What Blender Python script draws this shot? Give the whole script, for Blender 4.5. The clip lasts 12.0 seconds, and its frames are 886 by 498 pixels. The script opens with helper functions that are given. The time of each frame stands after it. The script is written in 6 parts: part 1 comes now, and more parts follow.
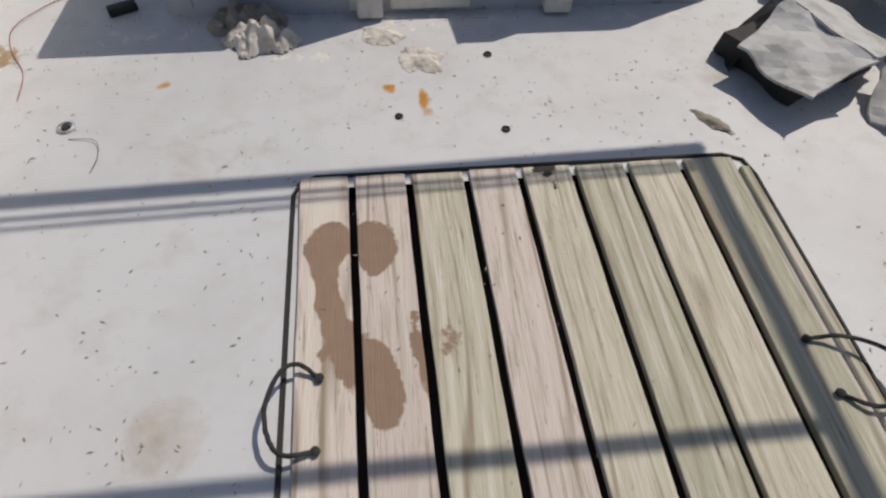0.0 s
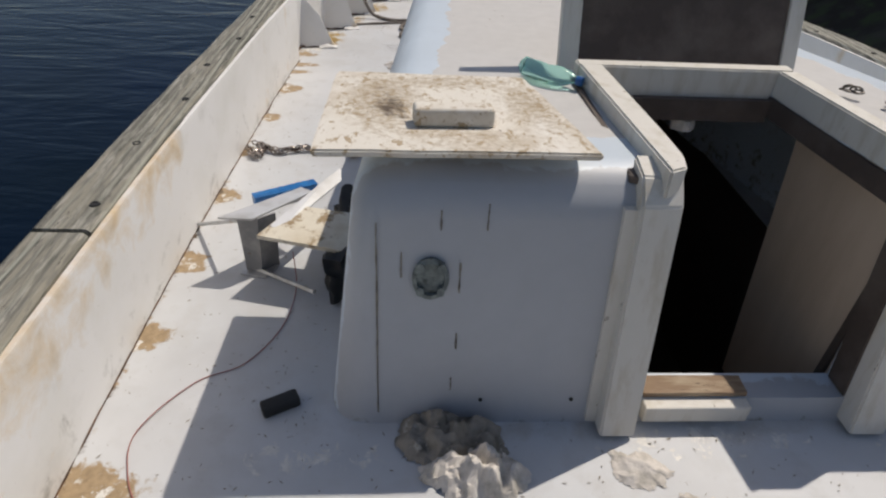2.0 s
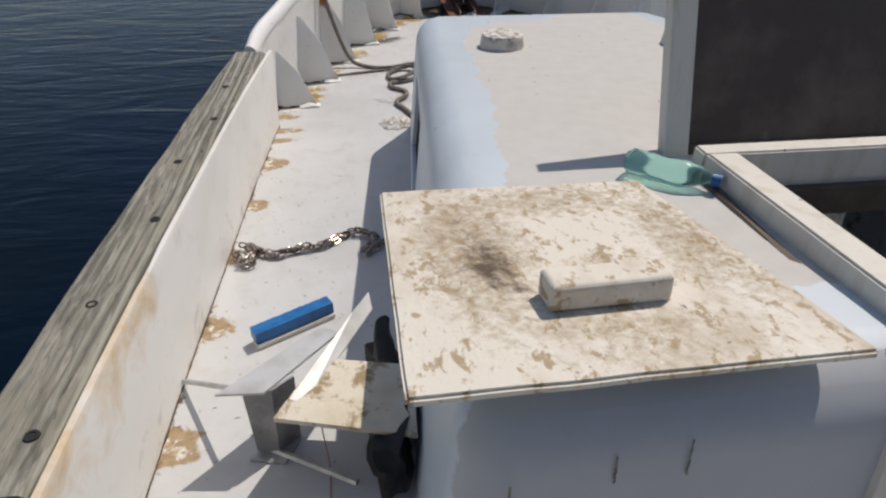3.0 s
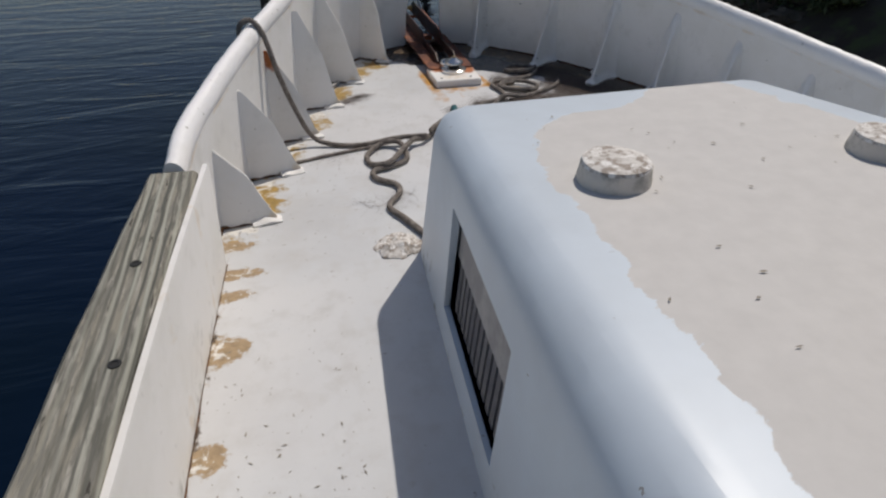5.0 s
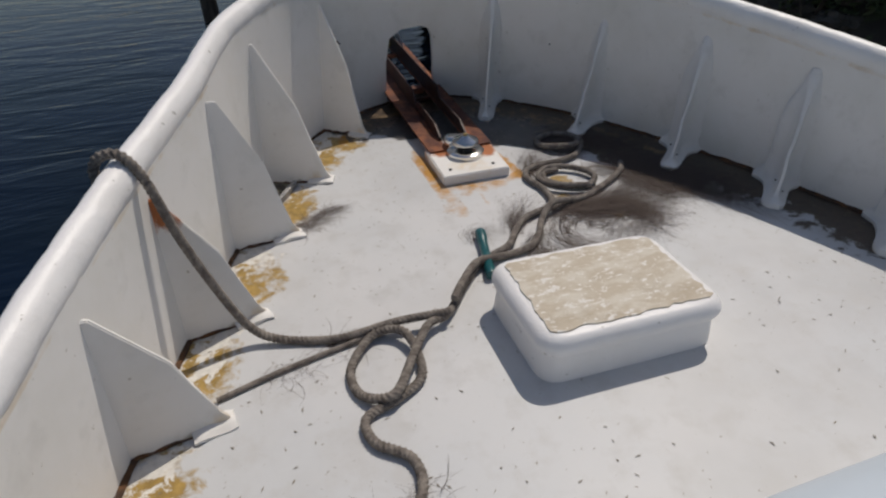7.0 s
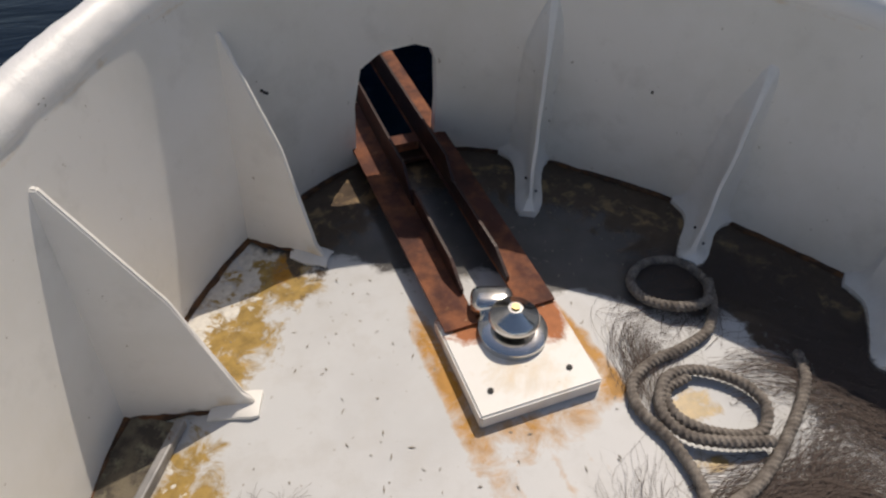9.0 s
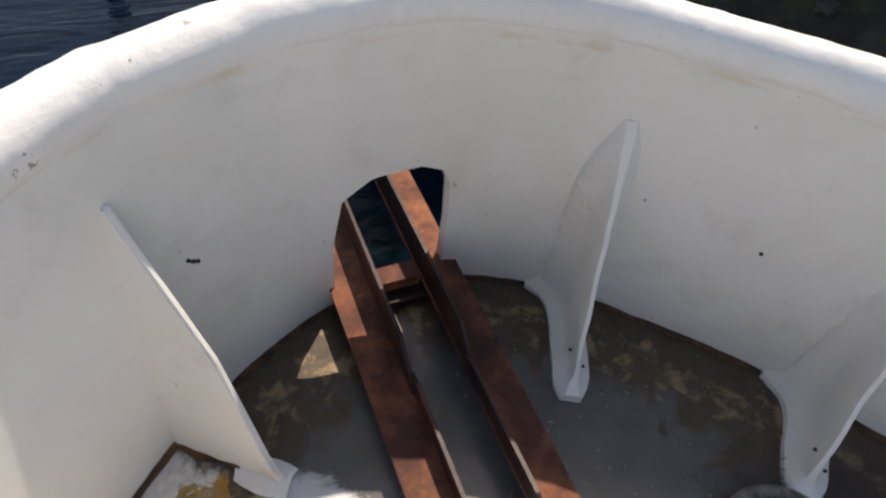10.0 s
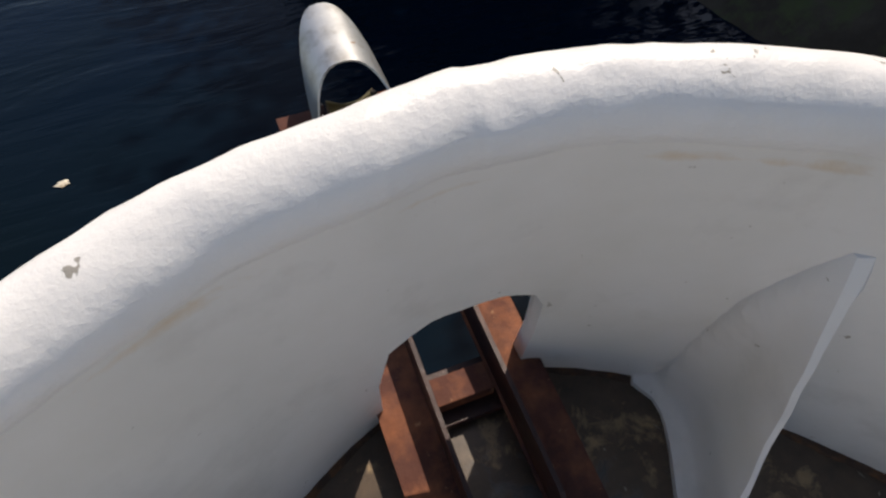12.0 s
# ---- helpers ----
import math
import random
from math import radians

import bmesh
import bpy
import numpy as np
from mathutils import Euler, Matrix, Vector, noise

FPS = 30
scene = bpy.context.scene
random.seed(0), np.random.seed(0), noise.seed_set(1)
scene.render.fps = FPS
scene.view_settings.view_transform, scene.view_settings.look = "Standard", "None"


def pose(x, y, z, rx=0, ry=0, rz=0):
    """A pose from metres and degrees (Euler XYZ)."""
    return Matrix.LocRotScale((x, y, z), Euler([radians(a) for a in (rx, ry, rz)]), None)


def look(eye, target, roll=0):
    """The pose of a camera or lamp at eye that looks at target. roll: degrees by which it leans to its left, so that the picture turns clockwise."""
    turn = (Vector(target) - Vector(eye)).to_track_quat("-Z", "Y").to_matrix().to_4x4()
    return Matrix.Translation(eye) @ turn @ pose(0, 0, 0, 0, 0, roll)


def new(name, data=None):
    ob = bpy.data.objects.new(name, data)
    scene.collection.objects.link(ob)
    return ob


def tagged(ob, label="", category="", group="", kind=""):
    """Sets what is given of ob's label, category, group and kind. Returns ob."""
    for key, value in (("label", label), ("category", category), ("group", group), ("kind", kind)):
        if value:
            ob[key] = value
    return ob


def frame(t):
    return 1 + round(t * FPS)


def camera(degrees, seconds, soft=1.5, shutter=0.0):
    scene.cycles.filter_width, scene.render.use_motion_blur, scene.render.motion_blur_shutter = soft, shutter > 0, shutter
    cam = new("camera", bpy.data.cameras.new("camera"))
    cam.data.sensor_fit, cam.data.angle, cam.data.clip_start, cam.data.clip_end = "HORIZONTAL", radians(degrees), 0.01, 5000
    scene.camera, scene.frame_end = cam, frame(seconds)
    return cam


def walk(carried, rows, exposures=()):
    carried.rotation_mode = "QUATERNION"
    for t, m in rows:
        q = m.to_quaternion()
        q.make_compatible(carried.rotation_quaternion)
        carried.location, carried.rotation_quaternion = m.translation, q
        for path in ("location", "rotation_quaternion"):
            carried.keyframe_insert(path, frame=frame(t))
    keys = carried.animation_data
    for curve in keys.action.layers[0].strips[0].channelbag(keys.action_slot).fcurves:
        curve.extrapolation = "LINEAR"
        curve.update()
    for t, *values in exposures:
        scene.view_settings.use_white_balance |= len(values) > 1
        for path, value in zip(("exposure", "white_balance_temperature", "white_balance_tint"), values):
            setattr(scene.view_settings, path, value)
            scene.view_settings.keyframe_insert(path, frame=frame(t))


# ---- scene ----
cam = camera(73.5, 12.0, 2.3)
PATH = [
    (0, (0.099, -0.02, 1.56), (0.254, 1.154, -0.051), 2.5),
    (0.5, (-0.137, 0.245, 1.641), (0.069, 1.684, 0.266), 1.3),
    (1, (-0.389, 0.475, 1.676), (-0.118, 1.974, 0.378), 1.1),
    (1.5, (-0.527, 0.866, 1.653), (-0.316, 2.43, 0.424), 2.6),
    (2, (-0.646, 1.239, 1.63), (-0.522, 2.847, 0.447), 3.3),
    (2.5, (-0.802, 1.594, 1.631), (-0.635, 3.221, 0.479), -0.7),
    (3, (-0.925, 2.029, 1.589), (-0.695, 3.667, 0.464), 0.7),
    (3.5, (-1.03, 2.434, 1.578), (-0.795, 4.078, 0.465), -0.3),
    (5.3, (-1.112, 3.764, 1.553), (-0.619, 5.355, 0.446), -2.0),
    (5.5, (-1.105, 3.919, 1.541), (-0.571, 5.492, 0.428), -3.1),
    (6, (-1.042, 4.429, 1.502), (-0.452, 5.998, 0.411), 1.3),
    (6.5, (-0.943, 4.956, 1.517), (-0.42, 6.558, 0.44), 0.2),
    (6.7, (-0.91, 5.144, 1.523), (-0.396, 6.739, 0.43), -0.7),
    (8.3, (-0.517, 6.682, 1.486), (-0.055, 8.123, 0.178), -5.1),
    (8.5, (-0.511, 6.879, 1.475), (0.003, 8.286, 0.149), -4.3),
    (9, (-0.385, 7.36, 1.476), (0.158, 8.708, 0.101), 0.8),
    (9.5, (-0.277, 7.823, 1.493), (0.305, 9.153, 0.118), 2.7),
    (10, (-0.155, 8.207, 1.445), (0.439, 9.499, 0.038), 4.1),
    (10.5, (-0.022, 8.582, 1.446), (0.45, 9.881, 0.001), 5.3),
    (11, (-0.009, 8.887, 1.422), (0.418, 10.178, -0.044), 3.5),
    (11.5, (-0.012, 9.0, 1.406), (0.349, 10.216, -0.14), 3.4),
    (12, (0.025, 8.883, 1.397), (0.409, 9.991, -0.223), -2.1),
]
walk(cam, [(t, look(eye, target, roll)) for t, eye, target, roll in PATH],
     [(0.0, 0.0, 6850, 11.5), (1.5, 0.0, 6850, 11.5), (2.2, 0.16, 6850, 11.5), (2.7, 0.18, 6850, 11.5), (3.4, 0.07, 6850, 11.5), (3.7, 0.05, 6850, 11.5), (5.3, -0.04, 6700, 11.5), (6.0, -0.08, 6750, 11.5), (6.7, -0.16, 6800, 11.5), (8.5, 0.0, 7100, 12.0), (9.0, 0.15, 7250, 12.5), (9.5, 0.52, 7250, 12.5), (10.0, 0.94, 7450, 12.5), (10.5, 0.95, 7380, 12.5), (11.0, 0.76, 7320, 12.5), (11.5, 0.74, 7300, 12.5), (12.0, 0.5, 7280, 12.5)])

# ---------------------------------------------------------------- light
SUN_TO = Vector((0.487, 0.43, 1.0)).normalized()          # towards the sun
SUN_EL, SUN_AZ = math.asin(SUN_TO.z), math.atan2(SUN_TO.x, SUN_TO.y)
world = bpy.data.worlds.new("sky")
scene.world = world
world.use_nodes = True
wn = world.node_tree
sky = wn.nodes.new("ShaderNodeTexSky")
sky.sky_type, sky.sun_disc = "NISHITA", False
sky.sun_elevation, sky.sun_rotation = SUN_EL, SUN_AZ
wn.links.new(sky.outputs[0], wn.nodes["Background"].inputs[0])
wn.nodes["Background"].inputs[1].default_value = 0.080
sun = new("sun", bpy.data.lights.new("sun", "SUN"))
sun.data.energy, sun.data.angle, sun.data.color = 2.85, radians(0.6), (1.0, 0.95, 0.88)
sun.matrix_world = look(SUN_TO * 40, (0, 0, 0))


# ---------------------------------------------------------------- materials
def ramp(nt, src, lo, hi):
    n = nt.nodes.new("ShaderNodeMapRange")
    n.inputs[1].default_value, n.inputs[2].default_value = lo, hi
    nt.links.new(src, n.inputs[0])
    return n.outputs[0]


def noise_tex(nt, vec, scale, detail=4.0, rough=0.6, distort=0.0):
    n = nt.nodes.new("ShaderNodeTexNoise")
    n.inputs["Scale"].default_value, n.inputs["Detail"].default_value = scale, detail
    n.inputs["Roughness"].default_value, n.inputs["Distortion"].default_value = rough, distort
    nt.links.new(vec, n.inputs["Vector"])
    return n.outputs[0]


def math_node(nt, op, a, b):
    n = nt.nodes.new("ShaderNodeMath")
    n.operation = op
    for k, v in ((0, a), (1, b)):
        if isinstance(v, (int, float)):
            n.inputs[k].default_value = v
        else:
            nt.links.new(v, n.inputs[k])
    return n.outputs[0]


def mix_col(nt, fac, a, b):
    n = nt.nodes.new("ShaderNodeMix")
    n.data_type = "RGBA"
    for k, v in ((0, fac), (6, a), (7, b)):
        if isinstance(v, tuple):
            n.inputs[k].default_value = (*v, 1)
        elif isinstance(v, (int, float)):
            n.inputs[k].default_value = v
        else:
            nt.links.new(v, n.inputs[k])
    return n.outputs[2]


def surface(name, col, rough=0.6, metal=0.0, vary=(), spots=(), layers=(), bump=(60, 0.15), stretch=None, rand=0.0, coat=0.0, tints=(), grain=()):
    """vary: (colour, scale, lo, hi) cloudy changes; spots: (colour, scale, lo, hi, detail) crisp marks;
    layers: (attribute, colour, scale, edge, roughness) stains whose reach is kept on the mesh."""
    m = bpy.data.materials.new(name)
    m.use_nodes = True
    nt = m.node_tree
    bsdf = nt.nodes["Principled BSDF"]
    tc = nt.nodes.new("ShaderNodeTexCoord")
    vec = tc.outputs["Object"]
    if stretch:
        mp = nt.nodes.new("ShaderNodeMapping")
        mp.inputs["Scale"].default_value = stretch
        nt.links.new(vec, mp.inputs[0])
        vec = mp.outputs[0]
    c = col
    if tints:
        pick = nt.nodes.new("ShaderNodeObjectInfo")
        c = mix_col(nt, pick.outputs["Random"], *tints)
    for colour, scale, lo, hi in vary:
        c = mix_col(nt, ramp(nt, noise_tex(nt, vec, scale, 5, 0.62), lo, hi), c, colour)
    for colour, scale, lo, hi, detail in spots:
        c = mix_col(nt, ramp(nt, noise_tex(nt, vec, scale, detail, 0.7, 0.3), lo, hi), c, colour)
    for colour, scale, distort, lo, hi in grain:
        mp2 = nt.nodes.new("ShaderNodeMapping")
        mp2.inputs["Scale"].default_value = (1, 0.10, 1)
        nt.links.new(tc.outputs["Object"], mp2.inputs[0])
        wv = nt.nodes.new("ShaderNodeTexWave")
        wv.bands_direction = "X"
        for key, val in (("Scale", scale), ("Distortion", distort), ("Detail", 3.0), ("Detail Scale", 0.45), ("Detail Roughness", 0.6)):
            wv.inputs[key].default_value = val
        nt.links.new(mp2.outputs[0], wv.inputs["Vector"])
        c = mix_col(nt, math_node(nt, "MULTIPLY", ramp(nt, wv.outputs["Fac"], lo, hi), ramp(nt, noise_tex(nt, mp2.outputs[0], 6, 3), 0.35, 0.62)), c, colour)
    r = rough
    for attr, colour, scale, edge, lr, *tone in layers:
        tone = tone[0] if tone else 0.38
        at = nt.nodes.new("ShaderNodeAttribute")
        at.attribute_name = attr
        n = noise_tex(nt, tc.outputs["Object"], scale, 6, 0.68, 0.4)
        f = ramp(nt, math_node(nt, "ADD", at.outputs["Fac"], math_node(nt, "MULTIPLY", math_node(nt, "SUBTRACT", n, 0.5), 1.5)), 0.5, 0.5 + edge)
        f2 = math_node(nt, "MULTIPLY", f, ramp(nt, at.outputs["Fac"], 0.02, 0.12))
        shade = mix_col(nt, noise_tex(nt, tc.outputs["Object"], scale * 2.3, 5), tuple(v * (1 - tone) for v in colour), tuple(min(1, v * (1 + tone)) for v in colour))
        c = mix_col(nt, f2, c, shade)
        mx = nt.nodes.new("ShaderNodeMix")
        nt.links.new(f2, mx.inputs[0])
        if isinstance(r, float):
            mx.inputs[2].default_value = r
        else:
            nt.links.new(r, mx.inputs[2])
        mx.inputs[3].default_value = lr
        r = mx.outputs[0]
    if rand:
        oi = nt.nodes.new("ShaderNodeObjectInfo")
        hs = nt.nodes.new("ShaderNodeHueSaturation")
        nt.links.new(math_node(nt, "ADD", math_node(nt, "MULTIPLY", oi.outputs["Random"], 2 * rand), 1 - rand), hs.inputs["Value"])
        if isinstance(c, tuple):
            hs.inputs["Color"].default_value = (*c, 1)
        else:
            nt.links.new(c, hs.inputs["Color"])
        c = hs.outputs[0]
    if isinstance(c, tuple):
        bsdf.inputs["Base Color"].default_value = (*c, 1)
    else:
        nt.links.new(c, bsdf.inputs["Base Color"])
    if isinstance(r, float):
        rr = ramp(nt, noise_tex(nt, vec, 25, 4), -0.2, 1.2)
        mm = math_node(nt, "ADD", math_node(nt, "MULTIPLY", math_node(nt, "SUBTRACT", rr, 0.5), 0.3), r)
        nt.links.new(mm, bsdf.inputs["Roughness"])
    else:
        nt.links.new(r, bsdf.inputs["Roughness"])
    bsdf.inputs["Metallic"].default_value = metal
    bsdf.inputs["Coat Weight"].default_value = coat
    if bump:
        b = nt.nodes.new("ShaderNodeBump")
        b.inputs["Strength"].default_value, b.inputs["Distance"].default_value = bump[1], 0.004
        nt.links.new(noise_tex(nt, vec, bump[0], 6, 0.65), b.inputs["Height"])
        nt.links.new(b.outputs[0], bsdf.inputs["Normal"])
    return m


RUST = (0.24, 0.075, 0.025)
OCHRE = (0.34, 0.22, 0.062)
# layers hold stains, and the bow bulwark's shade as a dark wet-looking coat
DECK = surface("deck_paint", (0.548, 0.557, 0.563), 0.55, vary=[((0.47, 0.47, 0.468), 1.3, 0.45, 0.7), ((0.60, 0.595, 0.59), 0.5, 0.45, 0.65), ((0.50, 0.495, 0.485), 7, 0.5, 0.72)],
               spots=[((0.30, 0.27, 0.24), 38, 0.68, 0.72, 3), ((0.42, 0.40, 0.37), 9, 0.66, 0.78, 6)],
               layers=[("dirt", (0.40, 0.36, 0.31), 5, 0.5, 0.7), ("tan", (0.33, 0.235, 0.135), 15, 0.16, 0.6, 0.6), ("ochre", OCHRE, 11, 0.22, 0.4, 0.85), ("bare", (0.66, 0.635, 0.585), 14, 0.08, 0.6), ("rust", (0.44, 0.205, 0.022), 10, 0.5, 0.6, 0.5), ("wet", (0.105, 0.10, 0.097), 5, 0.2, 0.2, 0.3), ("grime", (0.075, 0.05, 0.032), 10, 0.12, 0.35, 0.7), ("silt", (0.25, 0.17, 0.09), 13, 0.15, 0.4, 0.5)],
               bump=(90, 0.10))
HULL = surface("bulwark_paint", (0.80, 0.78, 0.75), 0.5, vary=[((0.72, 0.70, 0.65), 2.2, 0.45, 0.75), ((0.66, 0.64, 0.60), 6, 0.55, 0.8)],
               spots=[((0.40, 0.36, 0.30), 30, 0.71, 0.74, 3)], layers=[("rust", (0.62, 0.44, 0.22), 6, 0.6, 0.6), ("grime", (0.22, 0.20, 0.16), 9, 0.4, 0.6), ("tip", (0.40, 0.13, 0.04), 14, 0.3, 0.7)], bump=(25, 0.12))
RAIL = surface("rail_paint", (0.82, 0.81, 0.80), 0.42, vary=[((0.74, 0.72, 0.69), 3, 0.5, 0.8)], spots=[((0.33, 0.31, 0.28), 22, 0.68, 0.70, 4)], bump=(26, 0.8))
# the panel layer greys the aft face to deepen its shade
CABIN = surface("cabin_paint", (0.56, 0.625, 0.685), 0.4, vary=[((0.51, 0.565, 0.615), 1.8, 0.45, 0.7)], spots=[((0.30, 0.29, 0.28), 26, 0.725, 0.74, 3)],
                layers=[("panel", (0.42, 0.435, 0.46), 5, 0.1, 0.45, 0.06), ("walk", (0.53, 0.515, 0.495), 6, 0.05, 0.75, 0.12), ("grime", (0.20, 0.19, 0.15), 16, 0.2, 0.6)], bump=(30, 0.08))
WHITEWOOD = surface("painted_wood", (0.66, 0.63, 0.57), 0.6, vary=[((0.52, 0.47, 0.38), 6, 0.5, 0.75)], spots=[((0.16, 0.11, 0.07), 14, 0.66, 0.70, 5)], stretch=(3, 3, 0.7), bump=(50, 0.3))
MILDEW = surface("mildewed_paint", (0.70, 0.655, 0.575), 0.75, vary=[((0.44, 0.35, 0.24), 3.2, 0.48, 0.74), ((0.74, 0.70, 0.63), 5, 0.5, 0.68)],
                 spots=[((0.40, 0.31, 0.20), 30, 0.55, 0.60, 6), ((0.12, 0.085, 0.055), 34, 0.66, 0.70, 5), ((0.74, 0.70, 0.62), 18, 0.63, 0.67, 7)], stretch=(1, 0.6, 1), bump=(45, 0.5),
                 layers=[("mold", (0.34, 0.255, 0.155), 46, 0.55, 0.8, 0.5), ("smudge", (0.10, 0.07, 0.045), 20, 0.35, 0.8)])
STREAKED = surface("scraped_paint", (0.52, 0.45, 0.35), 0.75, vary=[((0.62, 0.57, 0.48), 9, 0.46, 0.60), ((0.40, 0.33, 0.24), 5, 0.54, 0.75)],
                   spots=[((0.74, 0.71, 0.66), 20, 0.57, 0.61, 7), ((0.74, 0.71, 0.66), 44, 0.60, 0.64, 4)], stretch=(0.8, 1.5, 1), bump=(40, 0.5))
OLDPAINT = surface("flaking_paint", (0.70, 0.64, 0.52), 0.7, vary=[((0.60, 0.52, 0.39), 4, 0.45, 0.6)],
                   spots=[((0.33, 0.235, 0.13), 7, 0.51, 0.57, 8), ((0.11, 0.075, 0.04), 9, 0.64, 0.72, 7)], bump=(35, 0.5))
TIMBER = surface("grey_timber", (0.26, 0.24, 0.19), 0.8, vary=[((0.13, 0.125, 0.10), 3.2, 0.47, 0.53), ((0.35, 0.33, 0.28), 8, 0.5, 0.62), ((0.19, 0.18, 0.15), 14, 0.5, 0.6)],
                 spots=[((0.05, 0.045, 0.035), 12, 0.62, 0.65, 6)], stretch=(5, 0.6, 5), bump=(16, 1.0), grain=[((0.085, 0.085, 0.07), 10, 14, 0.62, 0.95), ((0.36, 0.36, 0.30), 7, 10, 0.75, 1.0)])
def board_wood(name, tints):
    return surface(name, tints[0], 0.8, tints=tints, vary=[((0.62, 0.56, 0.49), 7, 0.50, 0.70), ((0.31, 0.265, 0.19), 9, 0.52, 0.74)], spots=[((0.10, 0.075, 0.05), 9, 0.655, 0.685, 8), ((0.20, 0.16, 0.11), 21, 0.62, 0.68, 5)],
                   stretch=(9, 0.5, 9), layers=[("wet", (0.25, 0.165, 0.11), 9, 0.12, 0.7, 0.2), ("burn", (0.03, 0.027, 0.022), 24, 0.10, 0.8)], rand=0.08, bump=(20, 0.9), grain=[((0.27, 0.22, 0.155), 4, 26, 0.86, 1.0), ((0.62, 0.57, 0.49), 3, 20, 0.85, 1.0)])


BOARD = board_wood("greenish_board", ((0.43, 0.42, 0.31), (0.50, 0.465, 0.36)))
PALEBOARD = board_wood("bleached_board", ((0.54, 0.455, 0.41), (0.60, 0.525, 0.47)))
RUSTY = surface("rusty_steel", (0.095, 0.031, 0.02), 0.8, 0.1, vary=[((0.26, 0.092, 0.04), 7, 0.42, 0.62), ((0.055, 0.018, 0.013), 5, 0.5, 0.66)], spots=[((0.36, 0.19, 0.10), 22, 0.64, 0.68, 6)], bump=(45, 0.7))
SCALE = surface("rust_scale", (0.055, 0.03, 0.018), 0.85, vary=[((0.13, 0.06, 0.025), 18, 0.45, 0.6)], bump=(60, 0.9))
MAROON = surface("dark_maroon_steel", (0.026, 0.009, 0.008), 0.5, 0.1, vary=[((0.075, 0.024, 0.015), 6, 0.5, 0.68)], spots=[((0.24, 0.10, 0.05), 20, 0.66, 0.70, 6)], bump=(45, 0.5))
DARKCHAIN = surface("dull_chain", (0.16, 0.15, 0.14), 0.5, 0.6, vary=[((0.09, 0.07, 0.05), 14, 0.45, 0.7)], bump=(60, 0.2))
STEELCHAIN = surface("weathered_bright_chain", (0.34, 0.30, 0.275), 0.28, 0.85, vary=[((0.14, 0.10, 0.08), 16, 0.45, 0.65)], bump=(60, 0.2))
SILLWOOD = surface("worn_brown_sill", (0.25, 0.165, 0.10), 0.75, vary=[((0.40, 0.31, 0.21), 6, 0.48, 0.65)], spots=[((0.07, 0.045, 0.03), 14, 0.6, 0.66, 6)], stretch=(0.7, 4, 4), bump=(40, 0.5))
CHROME = surface("worn_chrome", (0.72, 0.71, 0.69), 0.16, 1.0, vary=[((0.5, 0.46, 0.4), 20, 0.5, 0.8)], bump=(60, 0.04))
GALV = surface("galvanised_steel", (0.55, 0.56, 0.57), 0.42, 0.8, vary=[((0.36, 0.35, 0.33), 14, 0.45, 0.7)], spots=[((0.36, 0.17, 0.06), 9, 0.66, 0.72, 5)], bump=(60, 0.1))
BRONZE = surface("bronze", (0.38, 0.28, 0.13), 0.35, 0.9, bump=(60, 0.1))
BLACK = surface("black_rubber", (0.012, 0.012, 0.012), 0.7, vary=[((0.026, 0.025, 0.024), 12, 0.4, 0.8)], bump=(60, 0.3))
DARKWOOD = surface("dark_stained_wood", (0.075, 0.055, 0.045), 0.7, vary=[((0.14, 0.11, 0.09), 4, 0.45, 0.7)], spots=[((0.25, 0.23, 0.2), 6, 0.66, 0.8, 6)], bump=(30, 0.3))
# near-black, so the unlit cabin inside and the hold stay dark
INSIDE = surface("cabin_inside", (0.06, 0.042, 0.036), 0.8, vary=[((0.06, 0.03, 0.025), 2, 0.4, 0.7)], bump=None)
PLY = surface("plywood_panel", (0.60, 0.47, 0.35), 0.7, vary=[((0.52, 0.40, 0.29), 3, 0.4, 0.7)], stretch=(2, 2, 0.6), bump=(60, 0.1))
CLOTH = surface("dirty_cloth", (0.30, 0.265, 0.22), 0.95, vary=[((0.15, 0.13, 0.10), 11, 0.42, 0.62)], spots=[((0.46, 0.42, 0.36), 18, 0.58, 0.64, 5)], bump=(120, 0.5))
PUTTY = surface("dried_plaster", (0.66, 0.61, 0.55), 0.9, vary=[((0.40, 0.37, 0.32), 14, 0.45, 0.65)], bump=(60, 0.8))
CHALK = surface("flaking_chalk", (0.62, 0.59, 0.55), 0.85, vary=[((0.32, 0.275, 0.235), 30, 0.46, 0.56)], spots=[((0.78, 0.76, 0.73), 42, 0.54, 0.58, 6)], bump=(50, 0.8))
SLATE = surface("grey_weathered_frame", (0.30, 0.285, 0.275), 0.75, vary=[((0.42, 0.40, 0.38), 7, 0.45, 0.65)], spots=[((0.12, 0.10, 0.085), 16, 0.64, 0.69, 6)], bump=(40, 0.4))
SLAT = surface("dusty_grey_slat", (0.105, 0.105, 0.115), 0.7, vary=[((0.17, 0.165, 0.165), 9, 0.45, 0.65)], bump=(40, 0.3))
CARD = surface("torn_grey_wrap", (0.50, 0.50, 0.49), 0.75, vary=[((0.36, 0.35, 0.33), 7, 0.42, 0.6)], spots=[((0.10, 0.09, 0.08), 8, 0.68, 0.72, 5)], bump=(30, 0.5))
ROPE = surface("old_rope", (0.25, 0.22, 0.19), 0.95, vary=[((0.13, 0.11, 0.095), 30, 0.4, 0.6)], bump=(200, 0.6))
FIBRE = surface("rope_fibre", (0.105, 0.08, 0.068), 0.95, bump=None)
CORD = surface("black_cord", (0.022, 0.021, 0.021), 0.8, bump=(200, 0.3))
